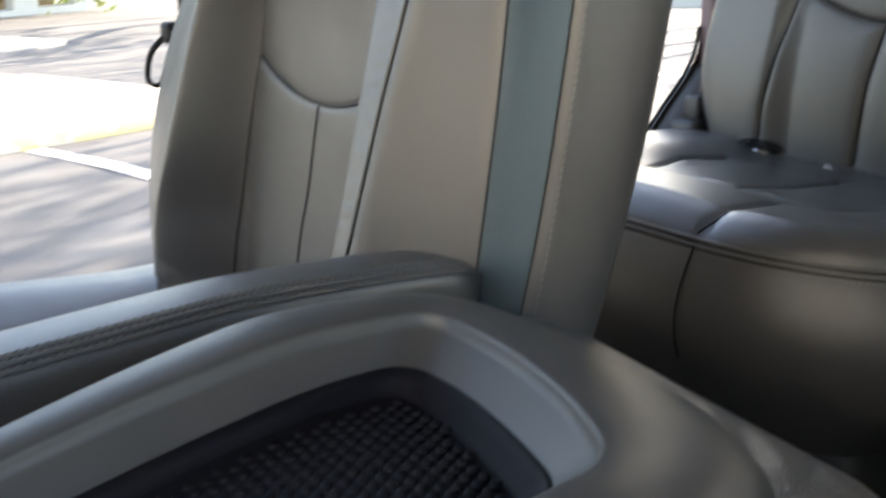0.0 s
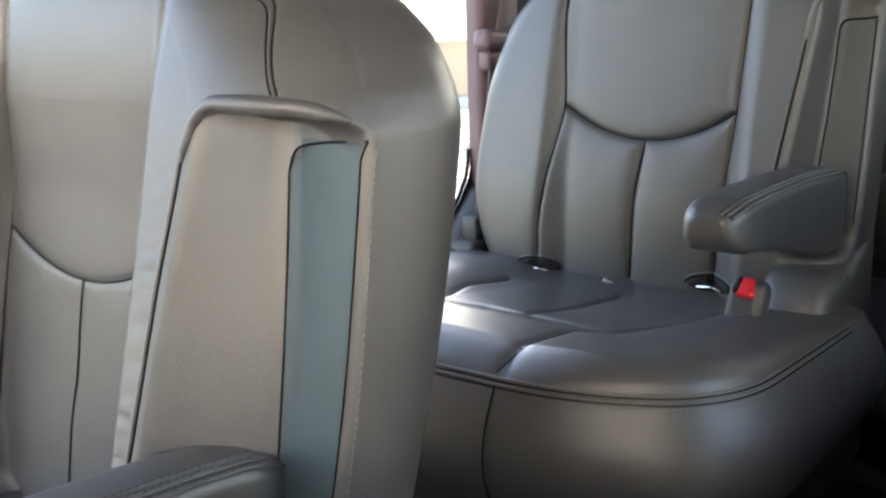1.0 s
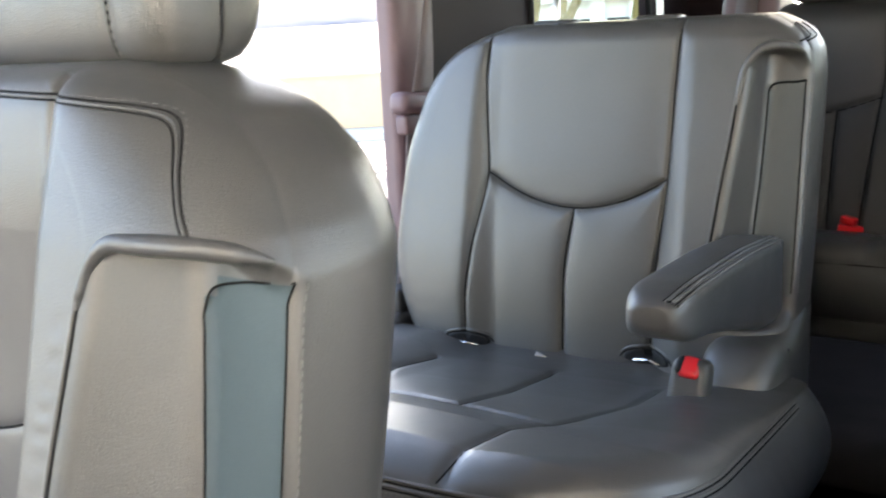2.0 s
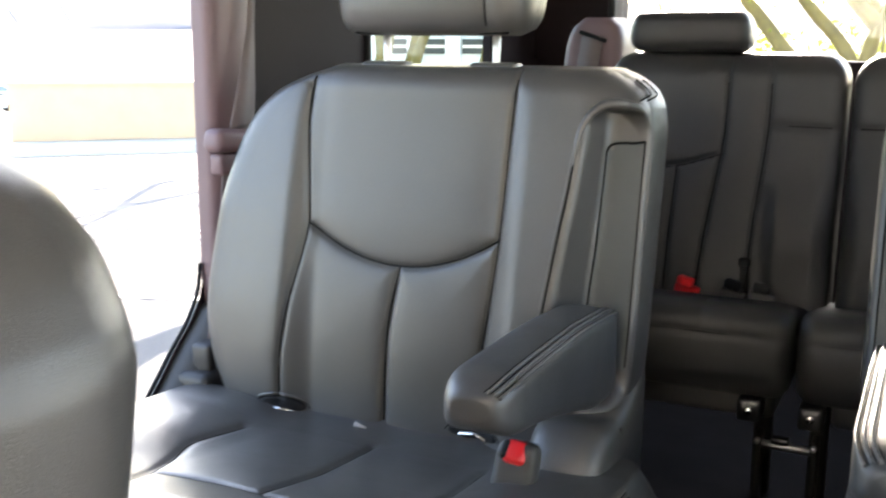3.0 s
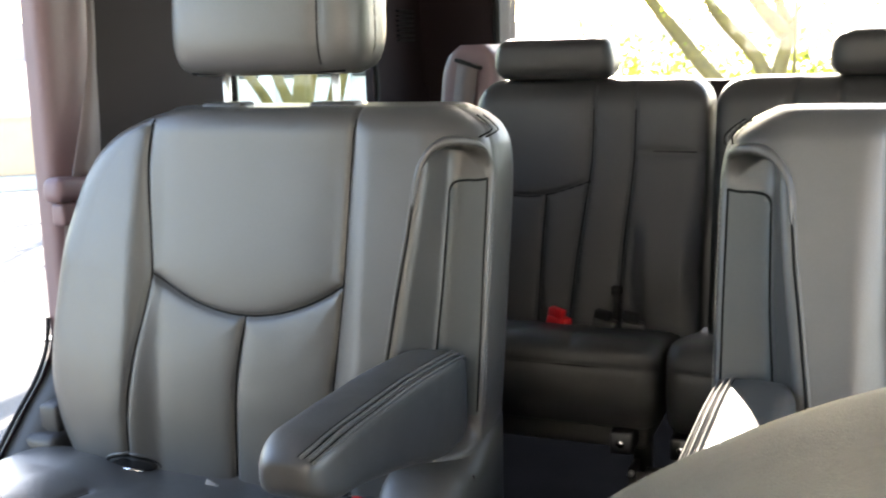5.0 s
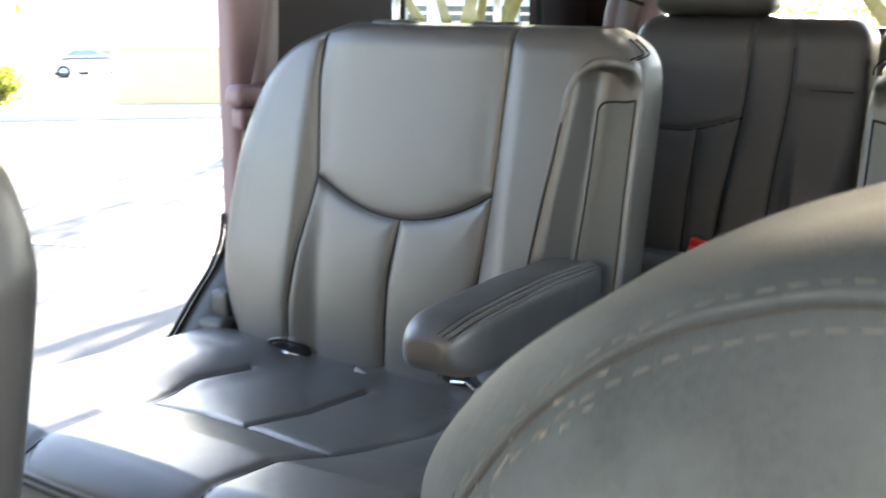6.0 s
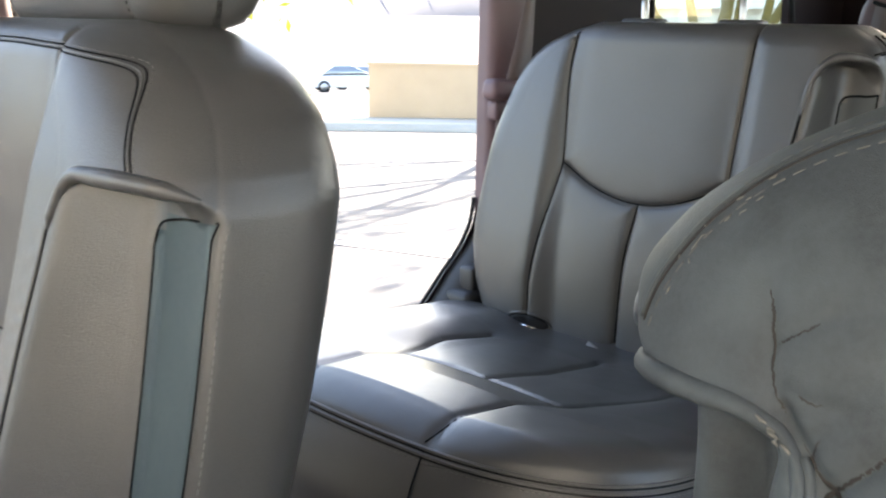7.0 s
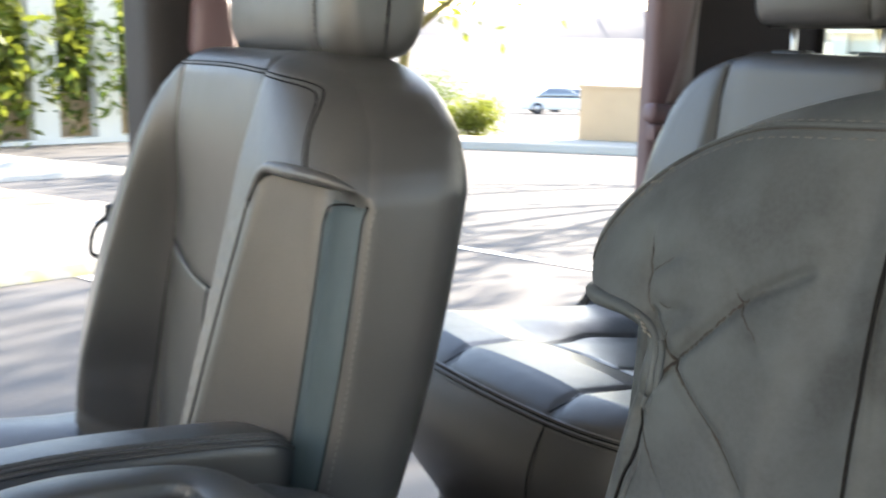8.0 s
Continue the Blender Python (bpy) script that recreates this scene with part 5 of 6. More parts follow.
def cross_wall():
    w = tagged(new("wall_rear"), "dark tailgate trim with a wide rear window", "wall", kind="structure")
    w.location = (0, 2.75, 0.3)
    WORLD_AT[w] = Vector((0, 2.75, 0.3))

    def plate(name, xz, y0, y1, mt, smooth=False):
        xz = np.asarray(xz, float)
        a = np.c_[xz[:, 0], np.full(len(xz), y0), xz[:, 1]]
        b = np.c_[xz[:, 0], np.full(len(xz), y1), xz[:, 1]]
        return part(name, loft([a, b]), mt, w, smooth=smooth)

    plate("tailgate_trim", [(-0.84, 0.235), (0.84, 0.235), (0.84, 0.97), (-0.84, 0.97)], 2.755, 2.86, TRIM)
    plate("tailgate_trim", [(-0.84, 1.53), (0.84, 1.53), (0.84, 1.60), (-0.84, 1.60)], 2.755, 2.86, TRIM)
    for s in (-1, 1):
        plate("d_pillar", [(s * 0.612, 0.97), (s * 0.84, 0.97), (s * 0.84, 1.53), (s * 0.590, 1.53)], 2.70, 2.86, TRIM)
    plate("rear_glass", [(-0.61, 0.97), (0.61, 0.97), (0.59, 1.53), (-0.59, 1.53)], 2.80, 2.804, GLASS_CLEAR)
    for s in (-1, 1):
        part("window_gasket", tube([(s * 0.605, 2.70, z) for z in np.linspace(0.97, 1.42, 12)], 0.010, 8), SEAL, w)
    f = tagged(new("wall_front"), "dark dashboard and windscreen", "wall", kind="structure")
    f.location = (0, -0.95, 0.2)
    WORLD_AT[f] = Vector((0, -0.95, 0.2))
    dash = []
    for x in np.linspace(-0.80, 0.80, 20):
        pol = spline([(-1.25, 0.22), (-0.72, 0.30), (-0.66, 0.60), (-0.67, 0.84), (-0.75, 0.93), (-1.0, 0.96), (-1.25, 0.95), (-1.27, 0.5), (-1.25, 0.22)], 40)[:-1]
        dash.append(np.c_[np.full(len(pol), x), pol])
    part("dashboard", loft(dash), PLASTIC_DARK, f, "dark moulded dashboard")
    a, b = np.array([(-0.70, -0.62, 1.47), (0.70, -0.62, 1.47), (0.80, -1.08, 0.97), (-0.80, -1.08, 0.97)]), np.array((0, -0.003, 0.004))
    part("windscreen", loft([a, a + b]), GLASS_CLEAR, f, smooth=False)
    part("header_rail", rbox(-0.76, 0.76, -0.68, -0.56, 1.44, 1.56, 0.02, 3), HEADLINER, f)


cross_wall()

# ---- seat belts and pillar fittings on the passenger side
def pillar_belt():
    root = thing("seat_belt", (-0.79, 1.39, 0.45), "grey seat belt webbing running down the rear pillar through its guide", "seat belt", "shoulder belts")
    top = [(-0.772, 1.385, 1.42), (-0.772, 1.380, 1.20), (-0.770, 1.370, 1.08), (-0.768, 1.350, 0.98), (-0.766, 1.330, 0.905)]
    part("webbing", ribbon(spline(top, 40), np.interp(np.linspace(0, 1, 40), [0, 0.55, 0.8, 1], [0.005, 0.008, 0.022, 0.030]), 0.0012), BELT, root)
    low = [(-0.766, 1.310, 0.89), (-0.768, 1.300, 0.80), (-0.772, 1.285, 0.70), (-0.776, 1.265, 0.60), (-0.78, 1.25, 0.50)]
    part("webbing", ribbon(spline(low, 30), 0.026, 0.0012), BELT, root)
    part("belt_guide", rbox(-0.787, -0.750, 1.255, 1.372, 0.870, 0.905, 0.012, 4, 0.95, Matrix.Rotation(radians(-6), 4, "X")), TRIM_GREY, root, "moulded grey plastic belt guide")
    part("belt_guide_base", rbox(-0.782, -0.758, 1.268, 1.362, 0.840, 0.872, 0.006, 3), TRIM_GREY, root)
    part("retractor_cover", rbox(-0.80, -0.742, 1.185, 1.270, 0.44, 0.560, 0.012, 3), PLASTIC_DARK, root, "dark plastic belt anchor cover")
    part("buckle_tongue", rbox(-0.785, -0.752, 1.208, 1.255, 0.555, 0.598, 0.006, 3), PLASTIC_DARK, root)


pillar_belt()


def front_belt():
    root = thing("seat_belt", (-0.78, 0.43, 0.5), "dark seat belt with guide on the centre pillar", "seat belt", "shoulder belts")
    part("belt_guide", rbox(-0.800, -0.755, 0.405, 0.470, 0.990, 1.075, 0.015, 4, 0.8), TRIM_GREY, root, "moulded belt guide")
    part("webbing", ribbon(spline([(-0.776, 0.462, 1.06), (-0.772, 0.426, 0.98), (-0.770, 0.385, 0.915), (-0.772, 0.345, 0.85), (-0.778, 0.30, 0.70), (-0.785, 0.28, 0.5)], 40), 0.022, 0.0012), SEAL, root)
    part("stop_button", rbox(-0.795, -0.772, 0.285, 0.305, 0.775, 0.800, 0.005, 3), SEAL, root)
    loop = spline([(-0.79, 0.290, 0.785), (-0.795, 0.272, 0.765), (-0.80, 0.268, 0.735), (-0.80, 0.282, 0.728), (-0.795, 0.29, 0.75)], 20)
    part("loop", tube(loop, 0.0035, 8), SEAL, root)


front_belt()


def rear_belt_tower(sgn):
    root = thing("belt_tower", (sgn * 0.475, 2.2, 0.4), "grey moulded third-row belt tower with webbing", "seat belt", "third-row belt towers")
    rings = []
    for z in np.linspace(0.50, 1.072, 30):
        u = (z - 0.5) / 0.572
        e = math.sqrt(max(0.01, 1 - max(0, (u - 0.88) / 0.12) ** 2))
        h = 0.062 * (0.4 + 0.6 * e)
        pol = round_poly([(-h, 0.09), (-h, -0.05), (h, -0.05), (h, 0.09)], [0.03, 0.025, 0.025, 0.03], [4, 6, 4, 6], 7)
        rings.append(np.c_[sgn * 0.535 + pol[:, 0] - sgn * 0.06 * u, 2.20 + pol[:, 1], np.full(len(pol), z)])
    part("tower_cover", loft(rings), TRIM_GREY, root)
    part("webbing", ribbon(spline([(sgn * 0.478, 2.142, 1.035), (sgn * 0.486, 2.14, 0.98), (sgn * 0.50, 2.13, 0.85), (sgn * 0.515, 2.12, 0.7)], 20), 0.004, 0.022), BELT, root)
    part("slot", rbox(sgn * 0.478 - 0.030, sgn * 0.478 + 0.030, 2.136, 2.150, 1.030, 1.038, 0.003, 2, 1.0, Matrix.Rotation(radians(-18 * sgn), 4, "Y")), SEAL, root)


rear_belt_tower(-1)
rear_belt_tower(1)
vent = thing("pillar_vent", (-0.80, 2.58, 1.10), "small dark louvred vent in the quarter trim", "vent")
for i in range(7):
    part("louvre", rbox(-0.816, -0.806, 2.545, 2.64, 1.085 + i * 0.012, 1.091 + i * 0.012, 0.002, 2), SEAL, vent)

# ---------------------------------------------------------------- outside
def ground_z(x, y):
    r = np.hypot(x, y)
    return -0.35 - 0.055 * np.clip(r - 5, 0, 70)


def ground():
    rs = np.r_[0.01, np.linspace(1, 12, 30), np.linspace(13, 80, 60), np.geomspace(85, 3000, 25)]
    rings = []
    for r in rs:
        a = np.linspace(0, 2 * np.pi, 96, endpoint=False)
        x, y = r * np.cos(a), r * np.sin(a)
        rings.append(np.c_[x, y, ground_z(x, y)])
    return tagged(part("ground", loft(rings, True, False), ASPHALT), "sunlit grey asphalt car park", "ground", kind="structure")


ground()


def drape(outline_u, outline_v, lift, o, du, dv, thick=0.0):
    """A patch over the ground: grid of u, v steps from o along du, dv."""
    verts, faces = [], []
    nu, nv = len(outline_u), len(outline_v)
    for u in outline_u:
        for v in outline_v:
            x, y = o[0] + u * du[0] + v * dv[0], o[1] + u * du[1] + v * dv[1]
            verts.append((x, y, float(ground_z(x, y)) + lift))
    for i in range(nu - 1):
        for j in range(nv - 1):
            faces.append((i * nv + j, (i + 1) * nv + j, (i + 1) * nv + j + 1, i * nv + j + 1))
    if thick:
        n = len(verts)
        verts += [(x, y, z - thick) for x, y, z in verts]
        faces += [tuple(k + n for k in f[::-1]) for f in faces]
        edge = [i * nv for i in range(nu)], [i * nv + nv - 1 for i in range(nu)], list(range(nv)), [(nu - 1) * nv + j for j in range(nv)]
        for e in edge:
            for a, b in zip(e[:-1], e[1:]):
                faces.append((a, b, b + n, a + n))
    return verts, faces


AX, AY = (0.982, 0.187), (-0.187, 0.982)          # along the bay lines, along the kerb
for k in (-1, 0, 1, 2):
    tagged(part("bay_line", drape(np.linspace(0, 5.2, 14), np.linspace(-0.05, 0.05, 2), 0.006, (-5.42, 1.50 + 2.46 * k), AX, AY), LINE), "white painted parking bay line on the asphalt", "road marking", "bay lines", "structure")
tagged(part("kerb", drape(np.linspace(-0.05, 0, 2), np.linspace(-9, 1.7, 30), 0.07, (-5.45, 1.5), AX, AY, 0.2), YELLOW), "worn yellow painted concrete kerb", "kerb", kind="structure")
tagged(part("pavement", drape(np.linspace(-3.2, -0.055, 8), np.linspace(-9, 1.7, 30), 0.068, (-5.45, 1.5), AX, AY, 0.2), CONCRETE), "pale concrete pavement beside the parking bays", "pavement", kind="structure")
tagged(part("gravel_bed", drape(np.linspace(-6.5, -3.25, 10), np.linspace(-9, 1.7, 30), 0.05, (-5.45, 1.5), AX, AY, 0.2), GRAVEL), "tan gravel planting bed", "gravel", kind="structure")
tagged(part("far_pavement", drape(np.linspace(-14.0, -6.55, 10), np.linspace(-9, 4, 30), 0.06, (-5.45, 1.5), AX, AY, 0.2), CONCRETE), "pale concrete walk before the building", "pavement", kind="structure")
tagged(part("far_kerb", drape(np.linspace(-3, 9, 20), np.linspace(-0.2, 2.6, 5), 0.13, (-16.0, 11.2), (0.80, 0.60), (-0.60, 0.80), 0.25), CONCRETE), "pale concrete island beyond the parking lane", "kerb", kind="structure")


def low_wall():
    o, d, n = np.array((-16.1, 14.75)), np.array((0.86, 0.51)), np.array((-0.51, 0.86))
    root = thing("garden_wall", (*(o + d * 4), -1.4), "low tan stucco wall at the edge of the car park", "wall")
    z0, z1 = -1.45, -0.07
    p = [o, o + d * 9, o + d * 9 + n * 0.3, o + n * 0.3]
    part("wall_body", loft([[(*q, z0) for q in p], [(*q, z1) for q in p]]), STUCCO, root, smooth=False)
    c = [o - d * 0.03 - n * 0.03, o + d * 9.03 - n * 0.03, o + d * 9.03 + n * 0.33, o - d * 0.03 + n * 0.33]
    part("wall_cap", loft([[(*q, z1) for q in c], [(*q, z1 + 0.06) for q in c]]), STUCCO, root, smooth=False)


low_wall()


def limb(p, d, r, length, depth, rng, out, tips, bend=0.25):
    """A crooked tapering limb and its forks."""
    pts, rad = [np.array(p)], [r]
    q, dd = np.array(p, float), np.array(d, float)
    n = 6
    for i in range(n):
        dd = dd + rng.normal(0, bend * 0.35, 3) + np.array((0, 0, 0.03))
        dd /= np.linalg.norm(dd)
        q = q + dd * length / n
        pts.append(q.copy())
        rad.append(r * (1 - 0.45 * (i + 1) / n))
    out.append(tube(spline(pts, 12), np.interp(np.linspace(0, 1, 12), np.linspace(0, 1, n + 1), rad), 9))
    if depth == 0:
        tips.append((q, dd))
        return
    for k in range(rng.integers(2, 4)):
        turn = rng.normal(0, 0.55, 3)
        nd = dd + turn
        nd[2] = abs(nd[2]) * 0.7 + 0.15
        limb(q, nd / np.linalg.norm(nd), r * 0.56, length * rng.uniform(0.62, 0.85), depth - 1, rng, out, tips, bend)
        if depth <= 2:
            tips.append((q, nd))


def leaves(tips, rng, count, spread, size):
    verts, faces = [], []
    for p, d in tips:
        for _ in range(count):
            c = np.array(p) + rng.normal(0, spread, 3)
            a = rng.normal(0, 1, 3)
            a /= np.linalg.norm(a)
            b = np.cross(a, rng.normal(0, 1, 3))
            b /= np.linalg.norm(b) + 1e-9
            s = size * rng.uniform(0.5, 1.3)
            n = len(verts)
            verts += [tuple(c - a * s), tuple(c + b * s * 0.35), tuple(c + a * s), tuple(c - b * s * 0.35)]
            faces.append((n, n + 1, n + 2, n + 3))
    return verts, faces


def tree(at, height, seed, stems, label, leaf=LEAF, r=0.12, count=26, spread=0.32, lean=0.35, size=0.07, group=""):
    rng = np.random.default_rng(seed)
    z = float(ground_z(at[0], at[1]))
    root = thing("tree", (at[0], at[1], z), label, "tree", group)
    out, tips = [], []
    for k in range(stems):
        a = 2 * math.pi * k / stems + rng.uniform(-0.4, 0.4)
        d = np.array((math.cos(a) * lean, math.sin(a) * lean, 1.0))
        limb((at[0] + 0.1 * math.cos(a), at[1] + 0.1 * math.sin(a), z - 0.1), d / np.linalg.norm(d), r, height * 0.42, 3, rng, out, tips)
    part("trunk", join(*out), BARK, root)
    part("crown", leaves(tips, rng, count, spread, size), leaf, root)
    return root


def bush(at, size, seed, label, leaf=LEAF, leaf_size=0.06):
    rng = np.random.default_rng(seed)
    z = float(ground_z(at[0], at[1]))
    root = thing("bush", (at[0], at[1], z), label, "bush", "shrubs")
    out, tips = [], []
    for k in range(9):
        a = rng.uniform(0, 6.28)
        limb((at[0], at[1], z), np.array((math.cos(a) * 0.6, math.sin(a) * 0.6, 0.8)), 0.02, size * 0.6, 1, rng, out, tips)
    part("trunk", join(*out), BARK, root)
    part("foliage", leaves(tips, rng, 60, size * 0.22, leaf_size), leaf, root)


# trees behind the tailgate, seen through the rear and quarter windows
def crooked_tree(at, limbs, r, label, seed):
    """A tree of a few crooked limbs, each given by a handful of turns (across, up) from its fork."""
    rng = np.random.default_rng(seed)
    gz = float(ground_z(at[0], at[1]))
    root = thing("tree", (at[0], at[1], gz), label, "tree", "palo verde trees")
    out, tips = [tube(spline([(at[0] + 0.05, at[1], gz - 0.1), (at[0] + 0.02, at[1], (gz + at[2]) / 2), at], 10), np.linspace(r * 1.5, r * 1.15, 10), 10)], []
    for k, ln in enumerate(limbs):
        pts = [(at[0] + a, at[1] + rng.uniform(-0.15, 0.15) * b, at[2] + b) for a, b in ln]
        out.append(tube(spline(pts, 26), np.linspace(r * (0.85 if k else 1.0), r * 0.35, 26), 9))
        q, d = np.array(pts[-1]), np.array(pts[-1]) - np.array(pts[-2])
        for _ in range(3):
            nd = d / np.linalg.norm(d) + rng.normal(0, 0.45, 3)
            limb(q, nd / np.linalg.norm(nd), r * 0.30, 1.0, 2, rng, out, tips)
        for (a, b) in ln[2:-1]:
            nd = np.array((rng.normal(0, 1), rng.normal(0, 1), 0.5))
            limb((at[0] + a, at[1], at[2] + b), nd / np.linalg.norm(nd), r * 0.16, 0.55, 1, rng, out, tips)
    part("trunk", join(*out), BARK, root)
    part("crown", leaves(tips, rng, 20, 0.22, 0.05), LEAF, root)
    return root


crooked_tree((-0.69, 12.1, 0.45), [[(-0.05, -0.25), (-0.55, 0.12), (-1.05, 0.70), (-1.36, 1.10), (-1.55, 1.45), (-1.75, 2.2)], [(0.0, 0.0), (-0.16, 0.38), (-0.50, 0.78), (-0.68, 1.05), (-0.72, 1.45), (-0.95, 2.2)],
                                    [(0.02, 0.0), (0.12, 0.42), (0.16, 0.70), (0.05, 1.0), (0.10, 1.5), (0.30, 2.3)], [(0.14, 0.62), (-0.14, 0.95), (-0.33, 1.25), (-0.42, 1.6), (-0.50, 2.1)]], 0.105,
             "palo verde tree with crooked yellow-green limbs beyond the rear window", 3)
stake = thing("tree_stake", (-0.45, 12.0, float(ground_z(-0.45, 12.0))), "thin upright wooden tree stake", "stake")
part("pole", cyl((-0.45, 12.0, float(ground_z(-0.45, 12.0))), (-0.45, 12.0, 3.2), 0.022, 10), BARK, stake)
tree((-4.55, 8.3), 5.0, 5, 1, "palo verde tree beside the car park", lean=0.12, r=0.09, group="palo verde trees")
tree((-4.15, 9.2), 5.5, 12, 1, "palo verde tree beside the car park", lean=0.12, r=0.09, group="palo verde trees")
tree((-8.2, 15.5), 7.0, 51, 3, "tall sparse palo verde tree behind the car park", lean=0.3, r=0.12, count=20, spread=0.35, size=0.09, group="palo verde trees")
tree((-9.1, 16.8), 7.5, 52, 3, "tall sparse palo verde tree behind the car park", lean=0.3, r=0.12, count=20, spread=0.35, size=0.09, group="palo verde trees")
tree((-17.3, 10.85), 6.0, 21, 2, "leafy tree with yellow-green crown across the car park", count=50, spread=0.5, size=0.14, r=0.16)
bush((-3.3, 17.5), 1.75, 41, "yellow-green bush beyond the rear window", leaf_size=0.09)
bush((-0.8, 17.6), 1.70, 42, "yellow-green bush beyond the rear window", leaf_size=0.09)
bush((-18.84, 13.97), 0.75, 43, "yellow-green bush beside the car park")
bush((-26.5, 17.5), 1.4, 44, "green bush beside the car park", LEAF_DARK)


def building(o, d, n, length, height, depth, bays, label, porch=0.0, panes=(1.0, 4.0)):
    """A white block with tall window bays; piers stand before it, with a porch's depth between."""
    o, d, n = np.array(o, float), np.array(d, float), np.array(n, float)
    z0 = float(ground_z(*(o + d * length / 2))) - 0.3
    root = thing("building", (*(o + d * length / 2 + n * depth / 2), z0), label, "building")

    def block(name, u0, u1, v0, v1, za, zb, mt, parent=root):
        p = [o + d * u0 + n * v0, o + d * u1 + n * v0, o + d * u1 + n * v1, o + d * u0 + n * v1]
        return part(name, loft([[(*q, za) for q in p], [(*q, zb) for q in p]]), mt, parent, smooth=False)

    f = 0.35 + porch
    block("wall", 0, length, f, depth, z0, z0 + height, WHITEWALL)
    block("plinth", 0, length, 0.0, 0.345, z0, z0 + (0.30 if porch else 0.9), WHITEWALL)
    if porch:
        block("planter", 0.3, length - 0.3, 0.75, 1.35, z0, z0 + 1.15, STUCCO)
    block("roof", -0.3, length + 0.3, -0.3, depth + 0.3, z0 + height, z0 + height + 0.4, WHITEWALL)
    step = length / bays
    for k in range(bays + 1):
        block("pier", k * step - 0.25, k * step + 0.25, 0.0, 0.345, z0 + (0.30 if porch else 0.9), z0 + height, WHITEWALL)
    for k in range(bays):
        w = block("window", k * step + 0.3, (k + 1) * step - 0.3, f - 0.10, f - 0.01, z0 + panes[0], z0 + panes[1], DARKGLASS)
        block("window_frame", k * step + 0.28, (k + 1) * step - 0.28, f - 0.13, f - 0.05, z0 + panes[0] * 0.6 + panes[1] * 0.4, z0 + panes[0] * 0.6 + panes[1] * 0.4 + 0.1, STEEL, w)
    return root


building((-17.9, -9.0), (-0.187, 0.982), (-0.982, -0.187), 16.9, 4.5, 10, 13, "white building with tall piers before planted window bays", porch=2.2)
for k in range(7):
    u = 9.6 + 1.22 * k
    bush((-17.9 - 0.187 * u - 1.5, -9.0 + 0.982 * u - 0.28), 2.6 if k % 2 else 3.1, 60 + k, "leafy green shrub between white piers" if k % 2 else "tall yellow-green shrub between white piers", LEAF_DARK if k % 2 else LEAF, 0.15)
building((-21.5, 31.0), (0.95, 0.3), (-0.3, 0.95), 8.0, 3.6, 8, 6, "long pale building beyond the trees", panes=(2.5, 3.0))


def bounce_wall():
    """An unseen plain wall, added ahead of the parked car to close the place and bounce sunlight into the cabin through
    the windscreen.
    """
    p = [(-1.6, -7.9), (12.0, -7.9), (12.0, -7.5), (-1.6, -7.5)]
    w = tagged(part("wall_bounce_unseen", loft([[(x, y, -0.9) for x, y in p], [(x, y, 5.4) for x, y in p]]), CREAM, smooth=False), "unseen cream wall added ahead of the parked car to bounce light", "wall", kind="structure")
    return w


bounce_wall()


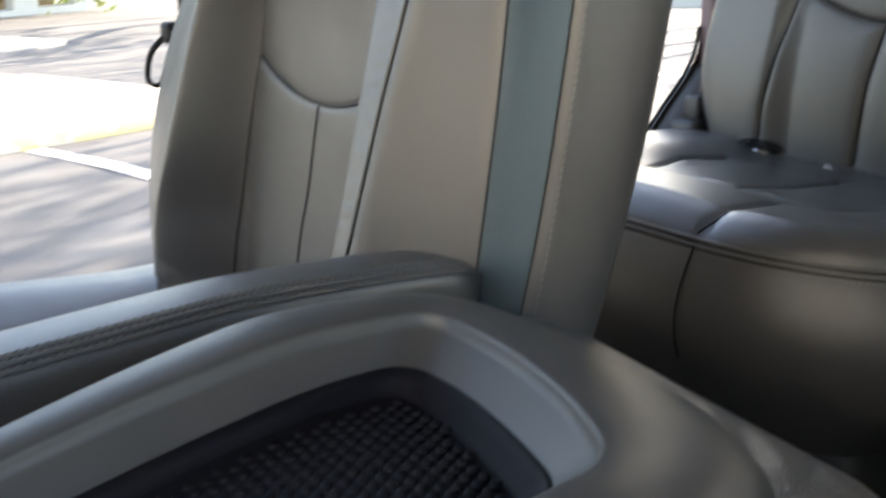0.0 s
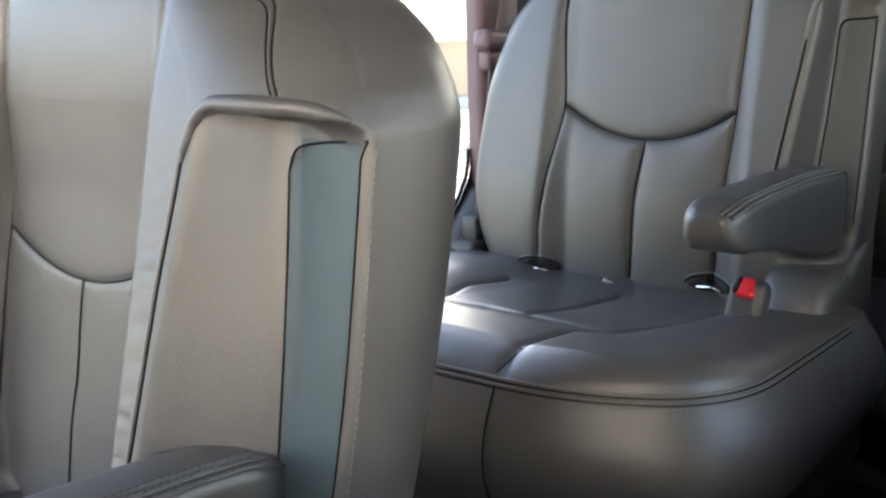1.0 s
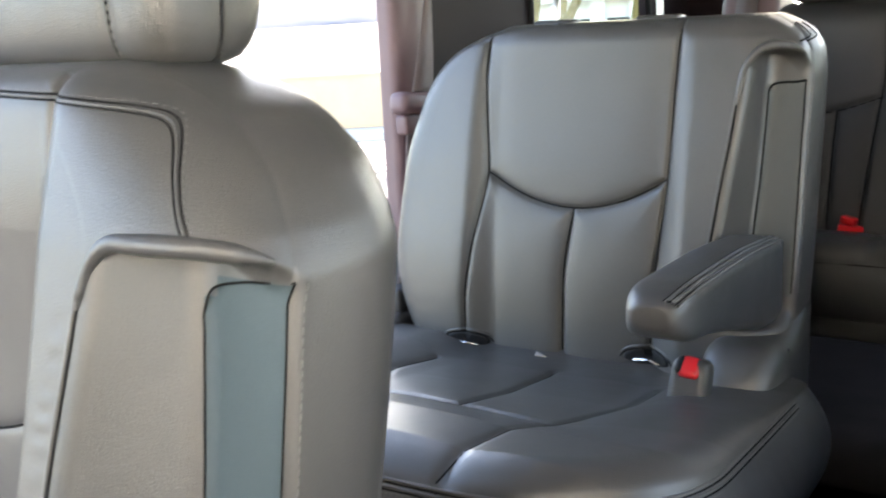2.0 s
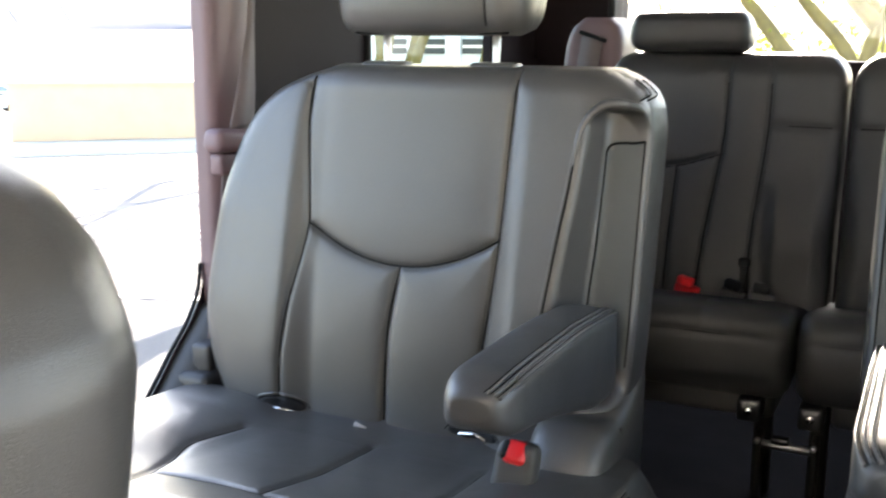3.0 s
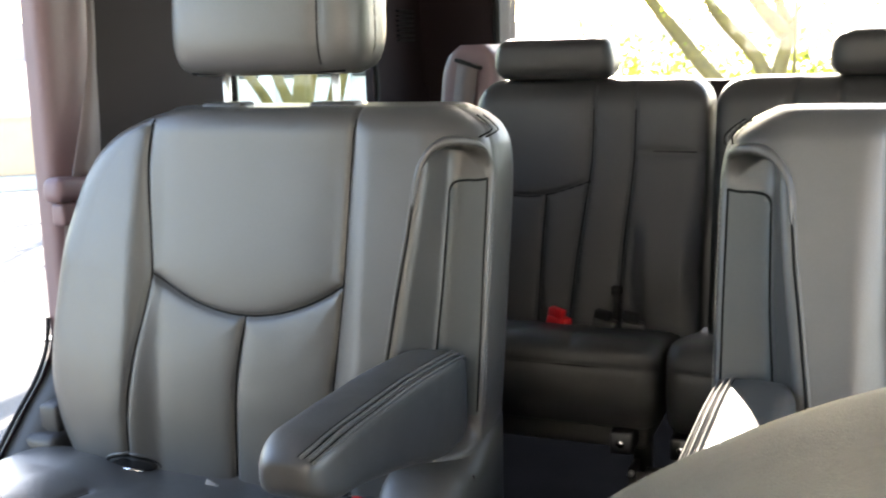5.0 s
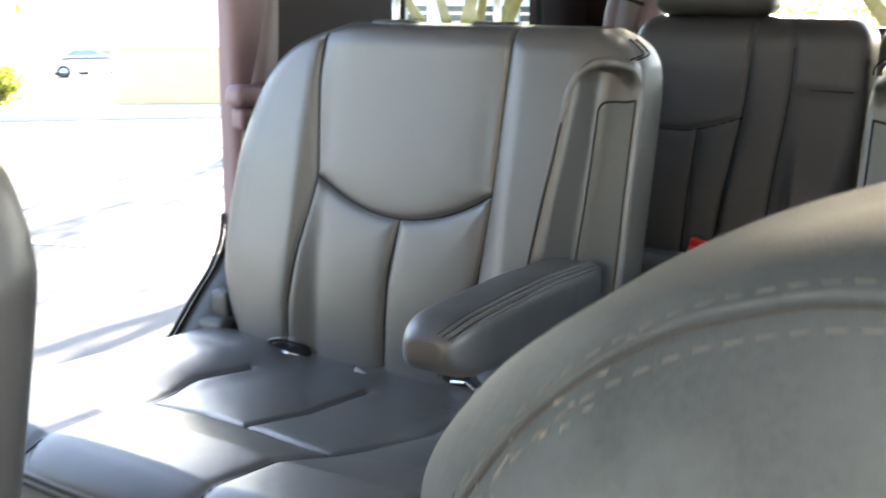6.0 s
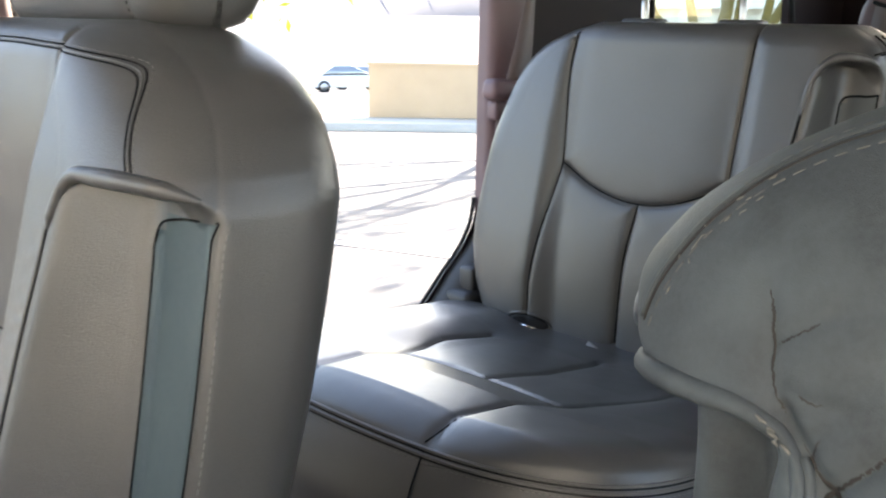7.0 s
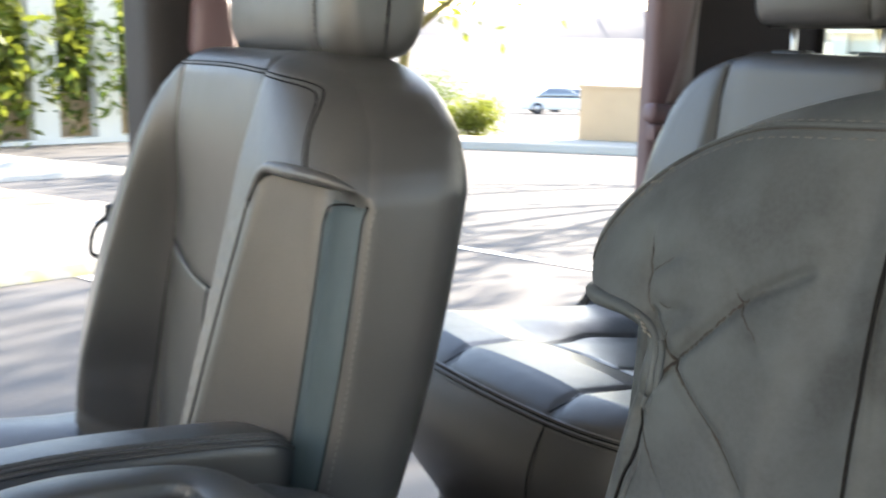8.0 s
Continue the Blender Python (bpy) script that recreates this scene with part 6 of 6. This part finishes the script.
def parked_car(at, turn, label):
    """A small saloon: lofted body, glasshouse, wheels and lamps."""
    z = float(ground_z(*at))
    m = Matrix.Translation((at[0], at[1], z)) @ Matrix.Rotation(radians(turn), 4, "Z")
    root = thing("parked_car", (at[0], at[1], z), label, "car", "parked cars")
    tf = lambda pts: np.array([tuple(m @ Vector(map(float, p))) for p in pts])  # noqa: E731
    rings = []
    for u in np.linspace(-2.25, 2.25, 26):
        e = (1 - abs(u / 2.28) ** 6) ** 0.5
        top = 0.72 + 0.18 * e
        h = 0.86 * (0.75 + 0.25 * e)
        pol = round_poly([(-h, 0.28), (h, 0.28), (h * 0.97, top), (-h * 0.97, top)], [0.08, 0.08, 0.14, 0.14], [4, 4, 6, 4], 6)
        rings.append(tf(np.c_[np.full(len(pol), u), pol]))
    body = part("body", loft(rings), CARWHITE, root)
    rings = []
    for z1, a, b, h in ((0.86, -1.55, 1.25, 0.78), (1.1, -1.25, 0.75, 0.70), (1.36, -0.85, 0.25, 0.60), (1.43, -0.65, 0.05, 0.50)):
        pol = round_poly([(a, -h), (b, -h), (b, h), (a, h)], [0.12] * 4, [6, 4, 6, 4], 5)
        rings.append(tf(np.c_[pol, np.full(len(pol), z1)]))
    part("glasshouse", loft(rings[:3]), CARGLASS, body)
    part("roof", loft([rings[2], rings[3]]), CARWHITE, body)
    for wx in (-1.35, 1.35):
        for wy in (-0.80, 0.80):
            s = 1 if wy > 0 else -1
            a, b = tf([(wx, wy - 0.10 * s, 0.32), (wx, wy + 0.09 * s, 0.32)])
            wheel = part("wheel", cyl(a, b, 0.32, 24, 0.03), TYRE, root)
            a, b = tf([(wx, wy + 0.05 * s, 0.32), (wx, wy + 0.095 * s, 0.32)])
            part("rim", cyl(a, b, 0.20, 20, 0.01), STEEL, wheel)
    for s in (-1, 1):
        a = tf([(2.18, s * 0.60, 0.62)])[0]
        part("headlight", rbox(a[0] - 0.1, a[0] + 0.1, a[1] - 0.14, a[1] + 0.14, a[2] - 0.06, a[2] + 0.06, 0.04, 3), CHROME, root)
    return root


parked_car((-42.0, 36.5), 58, "white parked saloon across the car park")
parked_car((-47.0, 42.0), 58, "white parked saloon across the car park")
parked_car((-46.0, 27.0), 60, "white parked saloon across the car park")


def hills():
    rng = np.random.default_rng(9)
    a = np.linspace(radians(60), radians(170), 140)
    h = 20 + 26 * np.abs(np.sin(a * 5.0)) + 9 * np.sin(a * 17 + 1) + rng.normal(0, 1.5, len(a))
    r = 1400.0
    base = np.c_[r * np.cos(a), r * np.sin(a), np.full(len(a), -10.0)]
    crest = np.c_[(r + 150) * np.cos(a), (r + 150) * np.sin(a), h]
    far = np.c_[(r + 400) * np.cos(a), (r + 400) * np.sin(a), np.full(len(a), -10.0)]
    verts = np.vstack([base, crest, far])
    n = len(a)
    faces = [(i + k * n, i + 1 + k * n, i + 1 + (k + 1) * n, i + (k + 1) * n) for k in range(2) for i in range(n - 1)]
    return tagged(part("backdrop", (verts, faces), HILL), "hazy distant ridge of hills", "hill", kind="structure")


hills()
